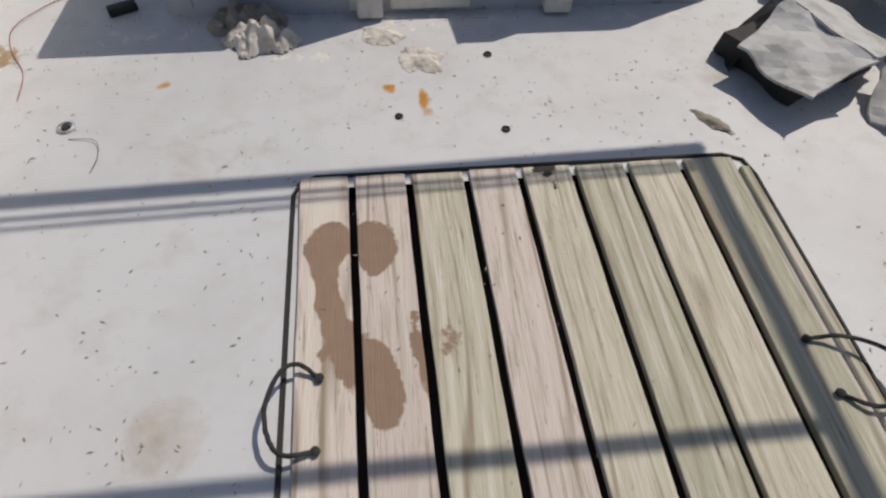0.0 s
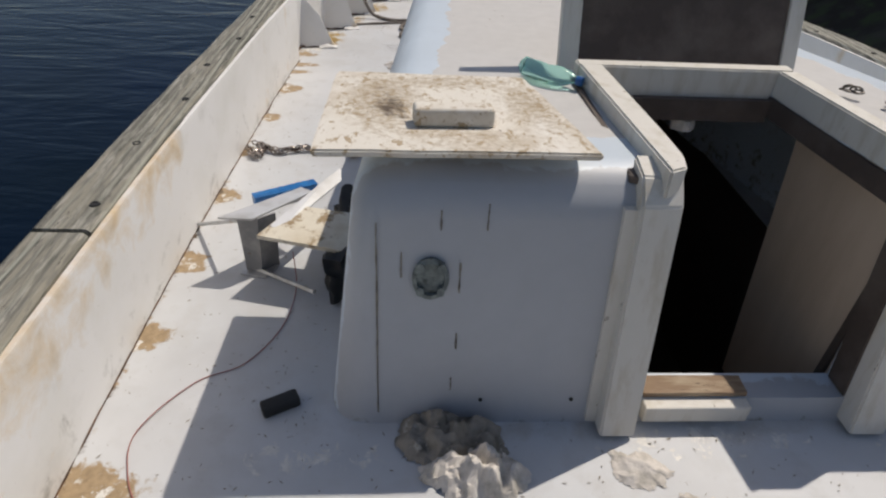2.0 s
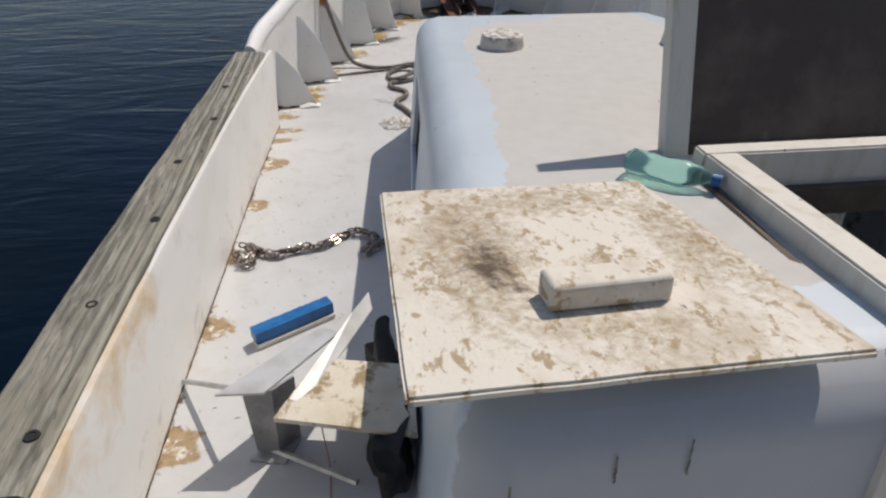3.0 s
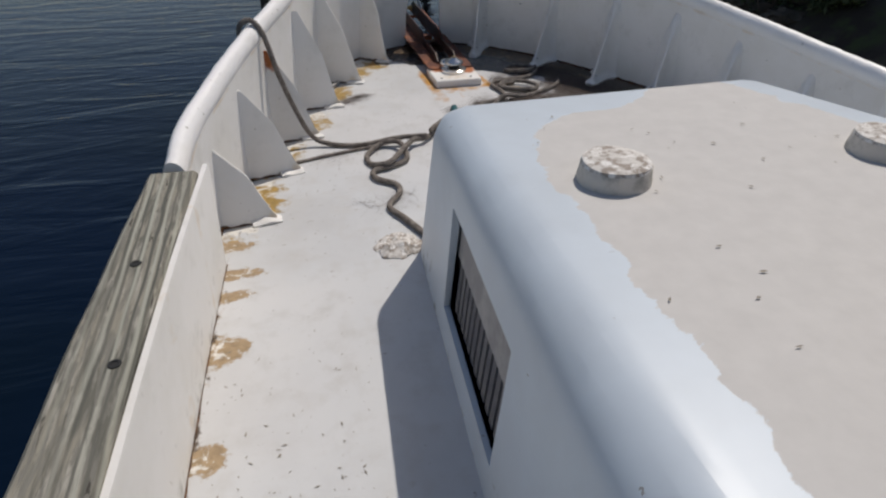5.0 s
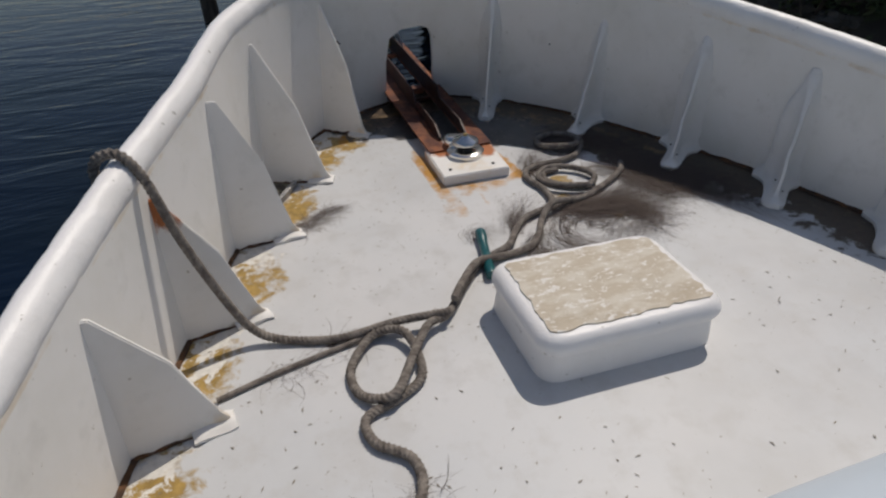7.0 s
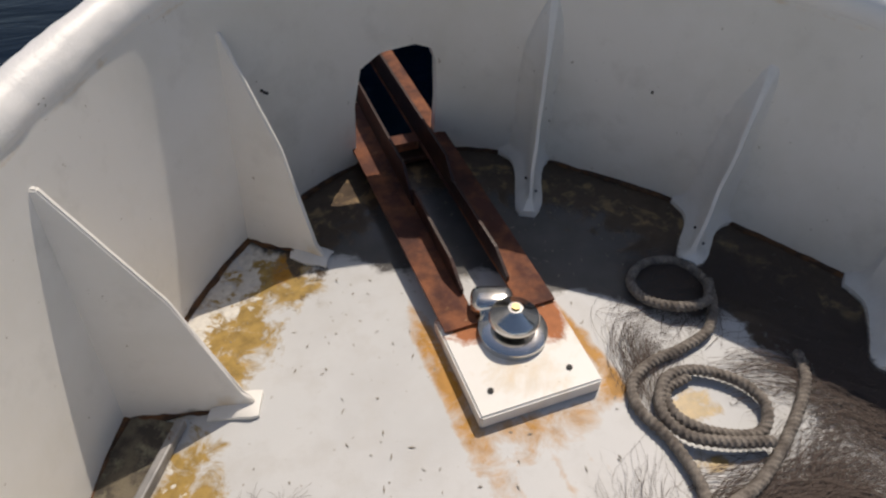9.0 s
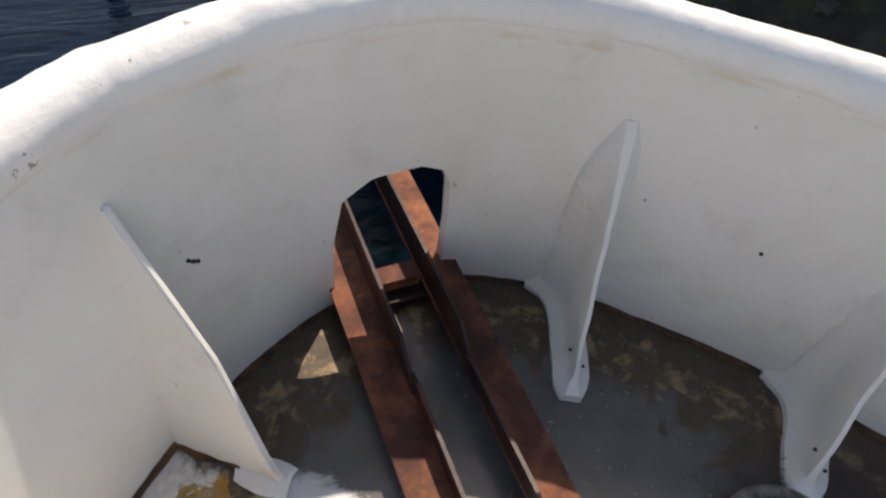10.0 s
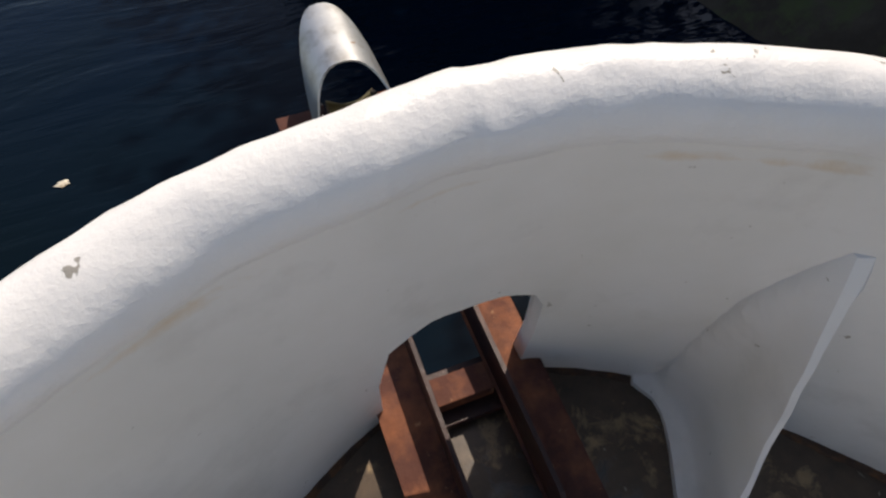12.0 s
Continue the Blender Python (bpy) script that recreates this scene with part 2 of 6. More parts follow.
BLUE = surface("blue_plastic", (0.010, 0.155, 0.42), 0.4, vary=[((0.01, 0.08, 0.26), 12, 0.45, 0.7)], bump=(60, 0.1))
TEAL = surface("teal_plastic", (0.01, 0.09, 0.10), 0.3, bump=(60, 0.05))
PINK = surface("red_wire", (0.32, 0.12, 0.10), 0.6, bump=None)
FLECK = surface("leaf_litter", (0.25, 0.22, 0.18), 0.9, bump=None)
PORT = surface("weathered_bronze", (0.14, 0.16, 0.155), 0.6, 0.2, vary=[((0.24, 0.27, 0.255), 40, 0.45, 0.65), ((0.03, 0.035, 0.03), 25, 0.55, 0.7)], bump=(50, 0.4))
GRUNGE = surface("wet_grunge", (0.15, 0.125, 0.085), 0.5, vary=[((0.05, 0.04, 0.03), 14, 0.42, 0.6), ((0.24, 0.22, 0.15), 24, 0.55, 0.7)], bump=(40, 0.8))
CRACK = surface("cracked_paint_edge", (0.25, 0.225, 0.18), 0.8, vary=[((0.12, 0.10, 0.08), 30, 0.45, 0.6)], bump=None)
DULLMETAL = surface("dull_grey_metal", (0.22, 0.22, 0.225), 0.55, 0.3, vary=[((0.34, 0.33, 0.32), 9, 0.45, 0.65)], spots=[((0.16, 0.09, 0.05), 14, 0.64, 0.7, 5)], bump=(40, 0.3))
ALU = surface("bent_sheet_metal", (0.62, 0.62, 0.62), 0.45, 0.3, vary=[((0.48, 0.47, 0.45), 8, 0.45, 0.7)], bump=(25, 0.2))
BARK = surface("bark", (0.05, 0.038, 0.03), 0.9, vary=[((0.10, 0.08, 0.06), 6, 0.45, 0.6)], stretch=(3, 3, 0.6), bump=(18, 0.9))
LEAF = surface("leaves", (0.036, 0.055, 0.018), 0.6, vary=[((0.075, 0.09, 0.03), 1.5, 0.4, 0.65)], bump=None)
SOIL = surface("bank_soil", (0.032, 0.026, 0.019), 0.95, vary=[((0.065, 0.055, 0.043), 1.4, 0.45, 0.65), ((0.05, 0.065, 0.025), 3, 0.5, 0.65)], bump=(9, 0.9))
ROCK = surface("bank_stone", (0.085, 0.075, 0.063), 0.9, vary=[((0.05, 0.046, 0.037), 3, 0.45, 0.65)], bump=(14, 0.8))


def glass(name, col):
    m = bpy.data.materials.new(name)
    m.use_nodes = True
    b = m.node_tree.nodes["Principled BSDF"]
    b.inputs["Base Color"].default_value = (*col, 1)
    b.inputs["Transmission Weight"].default_value, b.inputs["Roughness"].default_value, b.inputs["IOR"].default_value = 0.92, 0.12, 1.2
    return m


BOTTLE = glass("green_plastic", (0.55, 0.93, 0.86))


def water_material():
    m = bpy.data.materials.new("harbour_water")
    m.use_nodes = True
    nt = m.node_tree
    b = nt.nodes["Principled BSDF"]
    tc = nt.nodes.new("ShaderNodeTexCoord")
    mp = nt.nodes.new("ShaderNodeMapping")
    mp.inputs["Scale"].default_value, mp.inputs["Rotation"].default_value = (0.7, 2.2, 1), (0, 0, 0.25)
    nt.links.new(tc.outputs["Object"], mp.inputs[0])
    big = ramp(nt, noise_tex(nt, tc.outputs["Object"], 0.16, 3), 0.35, 0.65)
    nt.links.new(mix_col(nt, big, (0.0012, 0.006, 0.018), (0.002, 0.006, 0.009)), b.inputs["Base Color"])
    b.inputs["Roughness"].default_value, b.inputs["IOR"].default_value = 0.05, 1.33
    b.inputs["Specular IOR Level"].default_value = 0.17
    h = math_node(nt, "ADD", noise_tex(nt, mp.outputs[0], 0.9, 3, 0.5, 0.8), math_node(nt, "MULTIPLY", noise_tex(nt, mp.outputs[0], 4.0, 2, 0.5, 0.4), 0.18))
    bp = nt.nodes.new("ShaderNodeBump")
    bp.inputs["Strength"].default_value, bp.inputs["Distance"].default_value = 0.3, 0.10
    nt.links.new(h, bp.inputs["Height"])
    nt.links.new(bp.outputs[0], b.inputs["Normal"])
    return m


WATER = water_material()


# ---------------------------------------------------------------- helpers
def part(name, bm, material, parent=None, label="", smooth=False):
    me = bpy.data.meshes.new(name)
    bmesh.ops.recalc_face_normals(bm, faces=bm.faces[:])
    bm.to_mesh(me)
    bm.free()
    me.materials.append(material)
    if smooth:
        for p in me.polygons:
            p.use_smooth = True
        me.set_sharp_from_angle(angle=radians(40))
    ob = new(name, me)
    if parent is not None:
        ob.parent = parent
    if label:
        ob["label"] = label
    return ob


def thing(name, label, category, at=(0, 0, 0), group="", kind="", turn=0.0):
    ob = new(name)
    ob.empty_display_size = 0.1
    ob.matrix_basis = pose(*at, 0, 0, turn)
    return tagged(ob, label, category, group, kind)


def box(lo, hi, bevel=0.0, seg=2, bm=None):
    bm = bm or bmesh.new()
    made = bmesh.ops.create_cube(bm, size=1.0)["verts"]
    for v in made:
        v.co = Vector([(lo[k] + hi[k]) / 2 + v.co[k] * (hi[k] - lo[k]) for k in range(3)])
    if bevel:
        es = list({e for v in made for e in v.link_edges})
        bmesh.ops.bevel(bm, geom=es, offset=bevel, segments=seg, affect="EDGES", profile=0.5)
    return bm


def prism(poly, z0, z1, bevel=0.0, bm=None):
    bm = bm or bmesh.new()
    lo = [bm.verts.new((x, y, z0)) for x, y in poly]
    hi = [bm.verts.new((x, y, z1)) for x, y in poly]
    n = len(poly)
    fs = [bm.faces.new(lo[::-1]), bm.faces.new(hi)]
    fs += [bm.faces.new((lo[k], lo[(k + 1) % n], hi[(k + 1) % n], hi[k])) for k in range(n)]
    if bevel:
        bmesh.ops.bevel(bm, geom=list({e for f in fs for e in f.edges}), offset=bevel, segments=2, affect="EDGES")
    return bm


def lathe(profile, seg=32, centre=(0, 0), bm=None):
    bm = bm or bmesh.new()
    rings = []
    for r, z in profile:
        if r < 1e-5:
            rings.append([bm.verts.new((centre[0], centre[1], z))])
        else:
            rings.append([bm.verts.new((centre[0] + r * math.cos(2 * math.pi * k / seg), centre[1] + r * math.sin(2 * math.pi * k / seg), z)) for k in range(seg)])
    for a, b in zip(rings, rings[1:]):
        for k in range(seg):
            j = (k + 1) % seg
            if len(a) == 1:
                bm.faces.new((a[0], b[k], b[j]))
            elif len(b) == 1:
                bm.faces.new((a[k], b[0], a[j]))
            else:
                bm.faces.new((a[k], b[k], b[j], a[j]))
    return bm


def spline(points, step=8):
    """A smooth line through the points."""
    ps = [Vector(p) for p in points]
    ps = [ps[0] * 2 - ps[1]] + ps + [ps[-1] * 2 - ps[-2]]
    out = []
    for k in range(1, len(ps) - 2):
        a, b, c, d = ps[k - 1:k + 3]
        for j in range(step):
            t = j / step
            out.append(0.5 * (2 * b + (c - a) * t + (2 * a - 5 * b + 4 * c - d) * t * t + (3 * b - a - 3 * c + d) * t ** 3))
    out.append(ps[-2])
    return out


def tube(points, r, seg=8, bm=None, twist=0.0, lobes=0):
    """A round bar along points; lobes and twist give it laid strands."""
    bm = bm or bmesh.new()
    ps = [Vector(p) for p in points]
    up, rings, run = Vector((0, 0, 1)), [], 0.0
    for k, p in enumerate(ps):
        way = (ps[min(k + 1, len(ps) - 1)] - ps[max(k - 1, 0)]).normalized()
        if k:
            run += (p - ps[k - 1]).length
        side = way.cross(up if abs(way.z) < 0.95 else Vector((0, 1, 0))).normalized()
        top = side.cross(way)
        rad = r(k / max(1, len(ps) - 1)) if callable(r) else r
        ring = []
        for j in range(seg):
            a = 2 * math.pi * j / seg
            q = rad * (1 + (0.16 * math.cos(lobes * a + twist * run) if lobes else 0))
            ring.append(bm.verts.new(p + side * (q * math.cos(a)) + top * (q * math.sin(a))))
        rings.append(ring)
    for a, b in zip(rings, rings[1:]):
        for j in range(seg):
            bm.faces.new((a[j], a[(j + 1) % seg], b[(j + 1) % seg], b[j]))
    bm.faces.new(rings[0][::-1])
    bm.faces.new(rings[-1])
    return bm


def uneven(bm, amp, scale, seed=0.0):
    for v in bm.verts:
        v.co += Vector(noise.noise_vector(v.co * scale + Vector((seed, seed, seed)))) * amp
    return bm


def blob(x, y, cx, cy, rx, ry, turn=0.0):
    """How far a place lies inside a rounded patch: 1 in the middle, 0 outside."""
    c, s = math.cos(radians(turn)), math.sin(radians(turn))
    u, v = ((x - cx) * c + (y - cy) * s) / rx, (-(x - cx) * s + (y - cy) * c) / ry
    return np.clip(1.0 - (u * u + v * v), 0, 1)


def mask(ob, name, values):
    at = ob.data.attributes.new(name, "FLOAT", "POINT")
    at.data.foreach_set("value", np.asarray(values, dtype=np.float32))


def coords(ob):
    a = np.empty(len(ob.data.vertices) * 3)
    ob.data.vertices.foreach_get("co", a)
    return a.reshape(-1, 3)


def cut(ob, cutters):
    """Take the cutters' shapes out of ob for good."""
    for c in cutters:
        mod = ob.modifiers.new("cut", "BOOLEAN")
        mod.object, mod.operation, mod.solver = c, "DIFFERENCE", "EXACT"
    bpy.context.view_layer.update()
    me = bpy.data.meshes.new_from_object(ob.evaluated_get(bpy.context.evaluated_depsgraph_get()))
    ob.modifiers.clear()
    ob.data = me
    for c in cutters:
        bpy.data.objects.remove(c)


# ---------------------------------------------------------------- hull, deck, water
DEEP = -1.5                                              # the water's level
# plan of the bow's inside at the deck, from port round the stem to starboard
BOW = [(-1.575, 5.9), (-1.55, 6.25), (-1.41, 6.8), (-1.25, 7.32), (-1.06, 7.86), (-0.905, 8.4), (-0.70, 8.78), (-0.50, 9.05), (-0.28, 9.24), (0.0, 9.40), (0.22, 9.44),
       (0.45, 9.40), (0.69, 9.27), (0.87, 9.10), (1.19, 8.69), (1.48, 8.12), (1.68, 7.6), (1.86, 6.95), (2.03, 6.25), (2.10, 5.9)]
PORT_SIDE = [(-1.64, -3.0), (-1.645, 0.0), (-1.64, 3.0), (-1.60, 4.3), (-1.56, 5.2), (-1.51, 5.95)]
STBD_SIDE = [(2.0, 5.95), (2.18, 5.2), (2.34, 4.2), (2.46, 3.2), (2.49, 2.4), (2.5, 0.0), (2.5, -3.0)]


def sheer(y):
    return 0.545 + 0.135 * max(0.0, y - 5.9)


def lean(p):
    """How far the bulwark stands out at its top; raked in towards the stem."""
    if p[0] < 0.2:
        return float(np.interp(p[1], [7.3, 8.4, 8.95, 9.2, 9.34, 9.42], [-0.005, -0.015, -0.026, -0.052, -0.097, -0.156]))
    return float(np.interp(p[1], [8.5, 9.0, 9.42], [-0.01, -0.09, -0.16]))


def frames_along(plan, step=6):
    line = spline([(x, y, 0) for x, y in plan], step)
    out = []
    for k, p in enumerate(line):
        way = (line[min(k + 1, len(line) - 1)] - line[max(k - 1, 0)]).normalized()
        out.append((p, Vector((-way.y, way.x, 0))))
    return out


def loft(plan, section, step=6, outward=1.0, closed=True):
    """A strip along the plan; section(y) gives (out, z) places of its cross cut."""
    bm = bmesh.new()
    rings = []
    for p, n in frames_along(plan, step):
        rings.append([bm.verts.new(p + n * (o * outward) + Vector((0, 0, z))) for o, z in section(p)])
    m = len(rings[0])
    for a, b in zip(rings, rings[1:]):
        for j in range(m if closed else m - 1):
            bm.faces.new((a[j], a[(j + 1) % m], b[(j + 1) % m], b[j]))
    if closed:
        bm.faces.new(rings[0])
        bm.faces.new(rings[-1][::-1])
    return bm


def bow_wall(p):
    t, l = sheer(p.y) - 0.07, lean(p)
    inner = [(l * z / t, z) for z in [*np.linspace(-0.04, t - 0.06, 8), t - 0.045, t - 0.03, t - 0.015, t]]
    return inner + [(l + 0.035, t), (l * 0.4 + 0.035, t * 0.4), (0.035, -0.04)]


def bow_rail(p):
    t, l = sheer(p.y), lean(p)
    return [(l + 0.008, t - 0.096), (l - 0.002, t - 0.084), (l - 0.006, t - 0.066), (l - 0.0065, t - 0.048), (l - 0.001, t - 0.030), (l + 0.010, t - 0.014), (l + 0.026, t - 0.002), (l + 0.044, t + 0.004),
            (l + 0.058, t + 0.001), (l + 0.070, t - 0.009), (l + 0.080, t - 0.027), (l + 0.084, t - 0.05), (l + 0.088, t - 0.12), (l + 0.05, t - 0.13)]


def hull_skin(p):
    l, t = lean(p), sheer(p.y)
    return [(0.037, -0.03), (l + 0.037, t - 0.12), (l + 0.047, t - 0.12), (0.05, -0.05), (-0.10, DEEP - 0.3), (-0.13, DEEP - 0.3)]


bow = part("bulwark", loft(BOW, bow_wall, outward=1.0), HULL, smooth=True)
tagged(bow, "white-painted steel bow bulwark with a hawse slot, grimy foot", "bulwark", kind="structure")
slot_poly = [(0.045, 0.012), (0.39, 0.012), (0.388, 0.28), (0.375, 0.45), (0.352, 0.505), (0.295, 0.525), (0.165, 0.51), (0.08, 0.46), (0.05, 0.30)]
cutter = bmesh.new()
f1 = [cutter.verts.new((x, 9.0, z)) for x, z in slot_poly]
f2 = [cutter.verts.new((x, 9.8, z)) for x, z in slot_poly]
cutter.faces.new(f1)
cutter.faces.new(f2[::-1])
for k in range(len(f1)):
    cutter.faces.new((f1[k], f2[k], f2[(k + 1) % len(f1)], f1[(k + 1) % len(f1)]))
slot = part("slot_cutter", cutter, HULL)
slot2 = slot.copy()
scene.collection.objects.link(slot2)
cut(bow, [slot])
P = coords(bow)
mask(bow, "grime", np.clip(0.62 - P[:, 2] * 9, 0, 0.62) )
mask(bow, "rust", 0.58 * np.clip(1.2 - np.abs(P[:, 2] - (0.545 + 0.135 * np.maximum(0, P[:, 1] - 5.9) - 0.095)) / 0.022, 0, 1))
hull = part("hull_side", loft(BOW, hull_skin, outward=1.0), HULL, smooth=True)
tagged(hull, "white-painted steel hull side above dark water", "hull", kind="structure")
cut(hull, [slot2])
rail = part("rail_cap", uneven(uneven(loft(BOW, bow_rail, step=22, outward=1.0), 0.003, 6), 0.0028, 24, 3), RAIL, smooth=True)
tagged(rail, "thick glossy white rounded rail along the bow", "rail", kind="structure")


def side_wall(p):
    return [(0.0, -0.04), (-0.028, 0.495), (-0.024, 0.508), (-0.006, 0.508), (0.0, 0.495), (0.04, -0.04), (0.0, DEEP - 0.3), (-0.04, DEEP - 0.3)]


for nm, plan in (("bulwark_port", PORT_SIDE), ("bulwark_starboard", STBD_SIDE)):
    w = part(nm, loft(plan, side_wall, step=10), HULL, smooth=True)
    tagged(w, "white-painted steel side bulwark with rust runs", "bulwark", kind="structure")
    P = coords(w)
    r = np.zeros(len(P))
    for yy in (1.75, 2.15, 2.6, 5.0, 5.6):
        r = np.maximum(r, 0.85 * np.clip(1 - np.abs(P[:, 1] - yy) / 0.08, 0, 1) * (P[:, 2] > -0.1))
    r = np.maximum(r, 0.75 * (P[:, 2] > 0.47) * ((P[:, 1] > 2.2) & (P[:, 1] < 3.6)))
    mask(w, "rust", r)
    mask(w, "grime", np.clip(0.55 - P[:, 2] * 12, 0, 0.55))


def strip(name, plan, section, label, mat_, step=10, amp=0.004, freq=14):
    ob = part(name, uneven(loft(plan, section, step=step), amp, freq), mat_)
    return tagged(ob, label, name.split("_")[0], kind="structure")


def foot_seam(p):
    return [(-0.016, 0.001), (-0.010, 0.010), (0.004, 0.016), (0.01, 0.001)]


strip("seam_trim", BOW, foot_seam, "cracked dark sealant along the foot of the bulwark", SCALE, 14, 0.007, 18)
def thin_seam(p):
    return [(-0.007, 0.001), (-0.004, 0.004), (0.002, 0.006), (0.008, 0.001)]


strip("seam_trim", PORT_SIDE, thin_seam, "cracked dark filler along the foot of the bulwark", SCALE, 40, 0.005, 18)
for x, y, z in ((-0.066, 9.30, 0.589), (-0.286, 9.192, 0.525), (-0.278, 9.198, 0.515), (-0.270, 9.203, 0.508), (0.741, 9.128, 0.583), (-0.637, 8.868, 0.5), (-0.566, 8.964, 0.672), (0.25, 9.33, 0.72), (1.0, 8.85, 0.45)):
    hole = bmesh.new()
    bmesh.ops.create_icosphere(hole, subdivisions=2, radius=0.0055)
    bmesh.ops.translate(hole, vec=(x, y, z), verts=hole.verts)
    part("bolt_hole", hole, BLACK, bow)


def in_plan(x, y):
    """Whether a place lies on the deck."""
    left = np.interp(y, [p[1] for p in PORT_SIDE] + [p[1] for p in BOW[1:11]], [p[0] for p in PORT_SIDE] + [p[0] for p in BOW[1:11]])
    st = STBD_SIDE[::-1] + BOW[-2:9:-1]
    right = np.interp(y, [p[1] for p in st], [p[0] for p in st])
    return (x > left - 0.045) & (x < right + 0.045) & (y < 9.47)


def deck_mesh():
    xs, ys = np.arange(-1.8, 2.62, 0.03), np.arange(-3.0, 9.55, 0.03)
    gx, gy = np.meshgrid(xs, ys)
    V = np.stack([gx.ravel(), gy.ravel(), 0.0 * gx.ravel()], 1)
    nx, ny = len(xs), len(ys)
    i, j = np.meshgrid(np.arange(nx - 1), np.arange(ny - 1))
    cx, cy = xs[i] + 0.015, ys[j] + 0.015
    keep = in_plan(cx, cy)
    keep &= ~((cx > -0.17) & (cx < 1.30) & (cy > -0.8) & (cy < 1.40))          # under the grating
    keep &= ~((cx > -0.5) & (cx < 1.2) & (cy > 2.66) & (cy < 5.3))             # below the cabin
    a = (j * nx + i)[keep]
    F = np.stack([a, a + 1, a + nx + 1, a + nx], 1)
    me = bpy.data.meshes.new("deck")
    me.from_pydata(V.tolist(), [], F.tolist())
    me.materials.append(DECK)
    return new("deck", me)


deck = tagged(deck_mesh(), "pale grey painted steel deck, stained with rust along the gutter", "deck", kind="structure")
P = coords(deck)
X, Y = P[:, 0], P[:, 1]
left = np.interp(Y, [p[1] for p in PORT_SIDE] + [p[1] for p in BOW[1:11]], [p[0] for p in PORT_SIDE] + [p[0] for p in BOW[1:11]])
st = STBD_SIDE[::-1] + BOW[-2:9:-1]
right = np.interp(Y, [p[1] for p in st], [p[0] for p in st])
edge = X - left
patchy = np.array([noise.noise(Vector((0.0, y * 3.1, 5.0))) for y in np.arange(-3.0, 9.55, 0.03)])
patchy = np.interp(Y, np.arange(-3.0, 9.55, 0.03), patchy)
ochre = np.clip(0.72 - edge * (3.0 - 2.2 * patchy), 0, 0.75) * np.clip(0.75 + patchy * 1.2, 0, 1.2)
for b in ((-0.62, 8.62, 0.34, 0.24, 40), (-0.42, 8.85, 0.3, 0.2, 20), (-1.35, 6.55, 0.2, 0.3, 0), (-1.22, 7.15, 0.2, 0.26, 0), (-1.0, 7.62, 0.18, 0.25, 0),
          (-0.75, 8.15, 0.14, 0.3, -20), (0.95, 8.75, 0.25, 0.3, 0), (0.6, 9.1, 0.2, 0.16, 0), (-0.1, 9.15, 0.22, 0.18, 0), (1.25, 7.9, 0.2, 0.4, 0), (0.63, 7.95, 0.11, 0.08, 0), (0.55, 7.79, 0.10, 0.05, -20), (0.74, 7.53, 0.06, 0.05, 0)):
    ochre = np.maximum(ochre, 0.80 * blob(X, Y, *b) ** 0.5)
tan = np.clip(0.55 - edge * 9, 0, 0.5) * (Y < 6.2)
for yy, reach, span in ((1.45, 0.16, 0.10), (1.72, 0.20, 0.09), (1.95, 0.21, 0.13), (2.21, 0.29, 0.16), (2.88, 0.16, 0.09), (3.33, 0.16, 0.10), (3.90, 0.16, 0.10), (4.40, 0.13, 0.08), (4.86, 0.14, 0.08), (5.36, 0.18, 0.11), (5.70, 0.18, 0.05), (5.86, 0.21, 0.06), (6.10, 0.18, 0.07)):
    tan = np.maximum(tan, 0.92 * np.clip(1 - (edge / (reach * 1.15)) ** 2 - ((Y - yy) / (span * 1.2)) ** 2, 0, 1) ** 0.75 * (edge > -0.1))
mask(deck, "tan", tan)
ochre = np.maximum(ochre, np.clip(1.10 - edge * 3.3, 0, 0.64) * np.clip(0.86 + 0.5 * patchy, 0, 1.05) * (Y < 9.0))
mask(deck, "ochre", ochre * (Y > 6.15))
bare = np.where(Y < 6.2, 0.47 * np.clip(tan * 1.2, 0, 1), np.clip(0.95 - edge * 2.6, 0, 0.60) * np.clip(0.95 - 0.6 * patchy, 0, 1))
for b in ((-0.9, 2.36, 0.45, 0.10, 4), (0.35, 2.40, 0.55, 0.10, 2), (1.25, 2.40, 0.45, 0.09, 3), (-0.25, 2.16, 0.4, 0.06, 0)):      # scraped paint along the deckhouse
    bare = np.maximum(bare, 0.50 * blob(X, Y, *b) ** 0.5)
mask(deck, "bare", bare)
rust = np.zeros(len(P))
for b, v in (((0.0, 8.30, 0.050, 0.36, 0), 0.95), ((0.015, 8.065, 0.07, 0.08, 0), 0.85), ((0.12, 8.065, 0.16, 0.05, 0), 0.78), ((0.455, 8.28, 0.032, 0.28, 6), 0.98), ((0.455, 8.09, 0.055, 0.06, 0), 1.0), ((0.30, 8.06, 0.2, 0.035, 0), 0.72),
             ((0.03, 7.90, 0.06, 0.16, 0), 0.62), ((-0.03, 7.80, 0.05, 0.13, 0), 0.55), ((0.17, 7.88, 0.022, 0.2, -4), 0.6), ((0.28, 7.93, 0.02, 0.14, 8), 0.6), ((0.16, 8.0, 0.25, 0.06, 0), 0.6),
             ((0.243, 1.87, 0.032, 0.060, 10), 1.25), ((0.113, 1.94, 0.034, 0.034, 0), 1.15), ((0.255, 1.785, 0.032, 0.025, 0), 0.9), ((-0.79, 2.01, 0.040, 0.030, 30), 0.95), ((-0.30, 8.98, 0.06, 0.2, -35), 1.1)):
    rust = np.maximum(rust, 1.16 * v * blob(X, Y, *b) ** 0.4)
mask(deck, "rust", rust)
grime = np.clip(0.78 - edge * 14, 0, 0.7) * (Y > 1.5) * 0.75
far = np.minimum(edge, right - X)
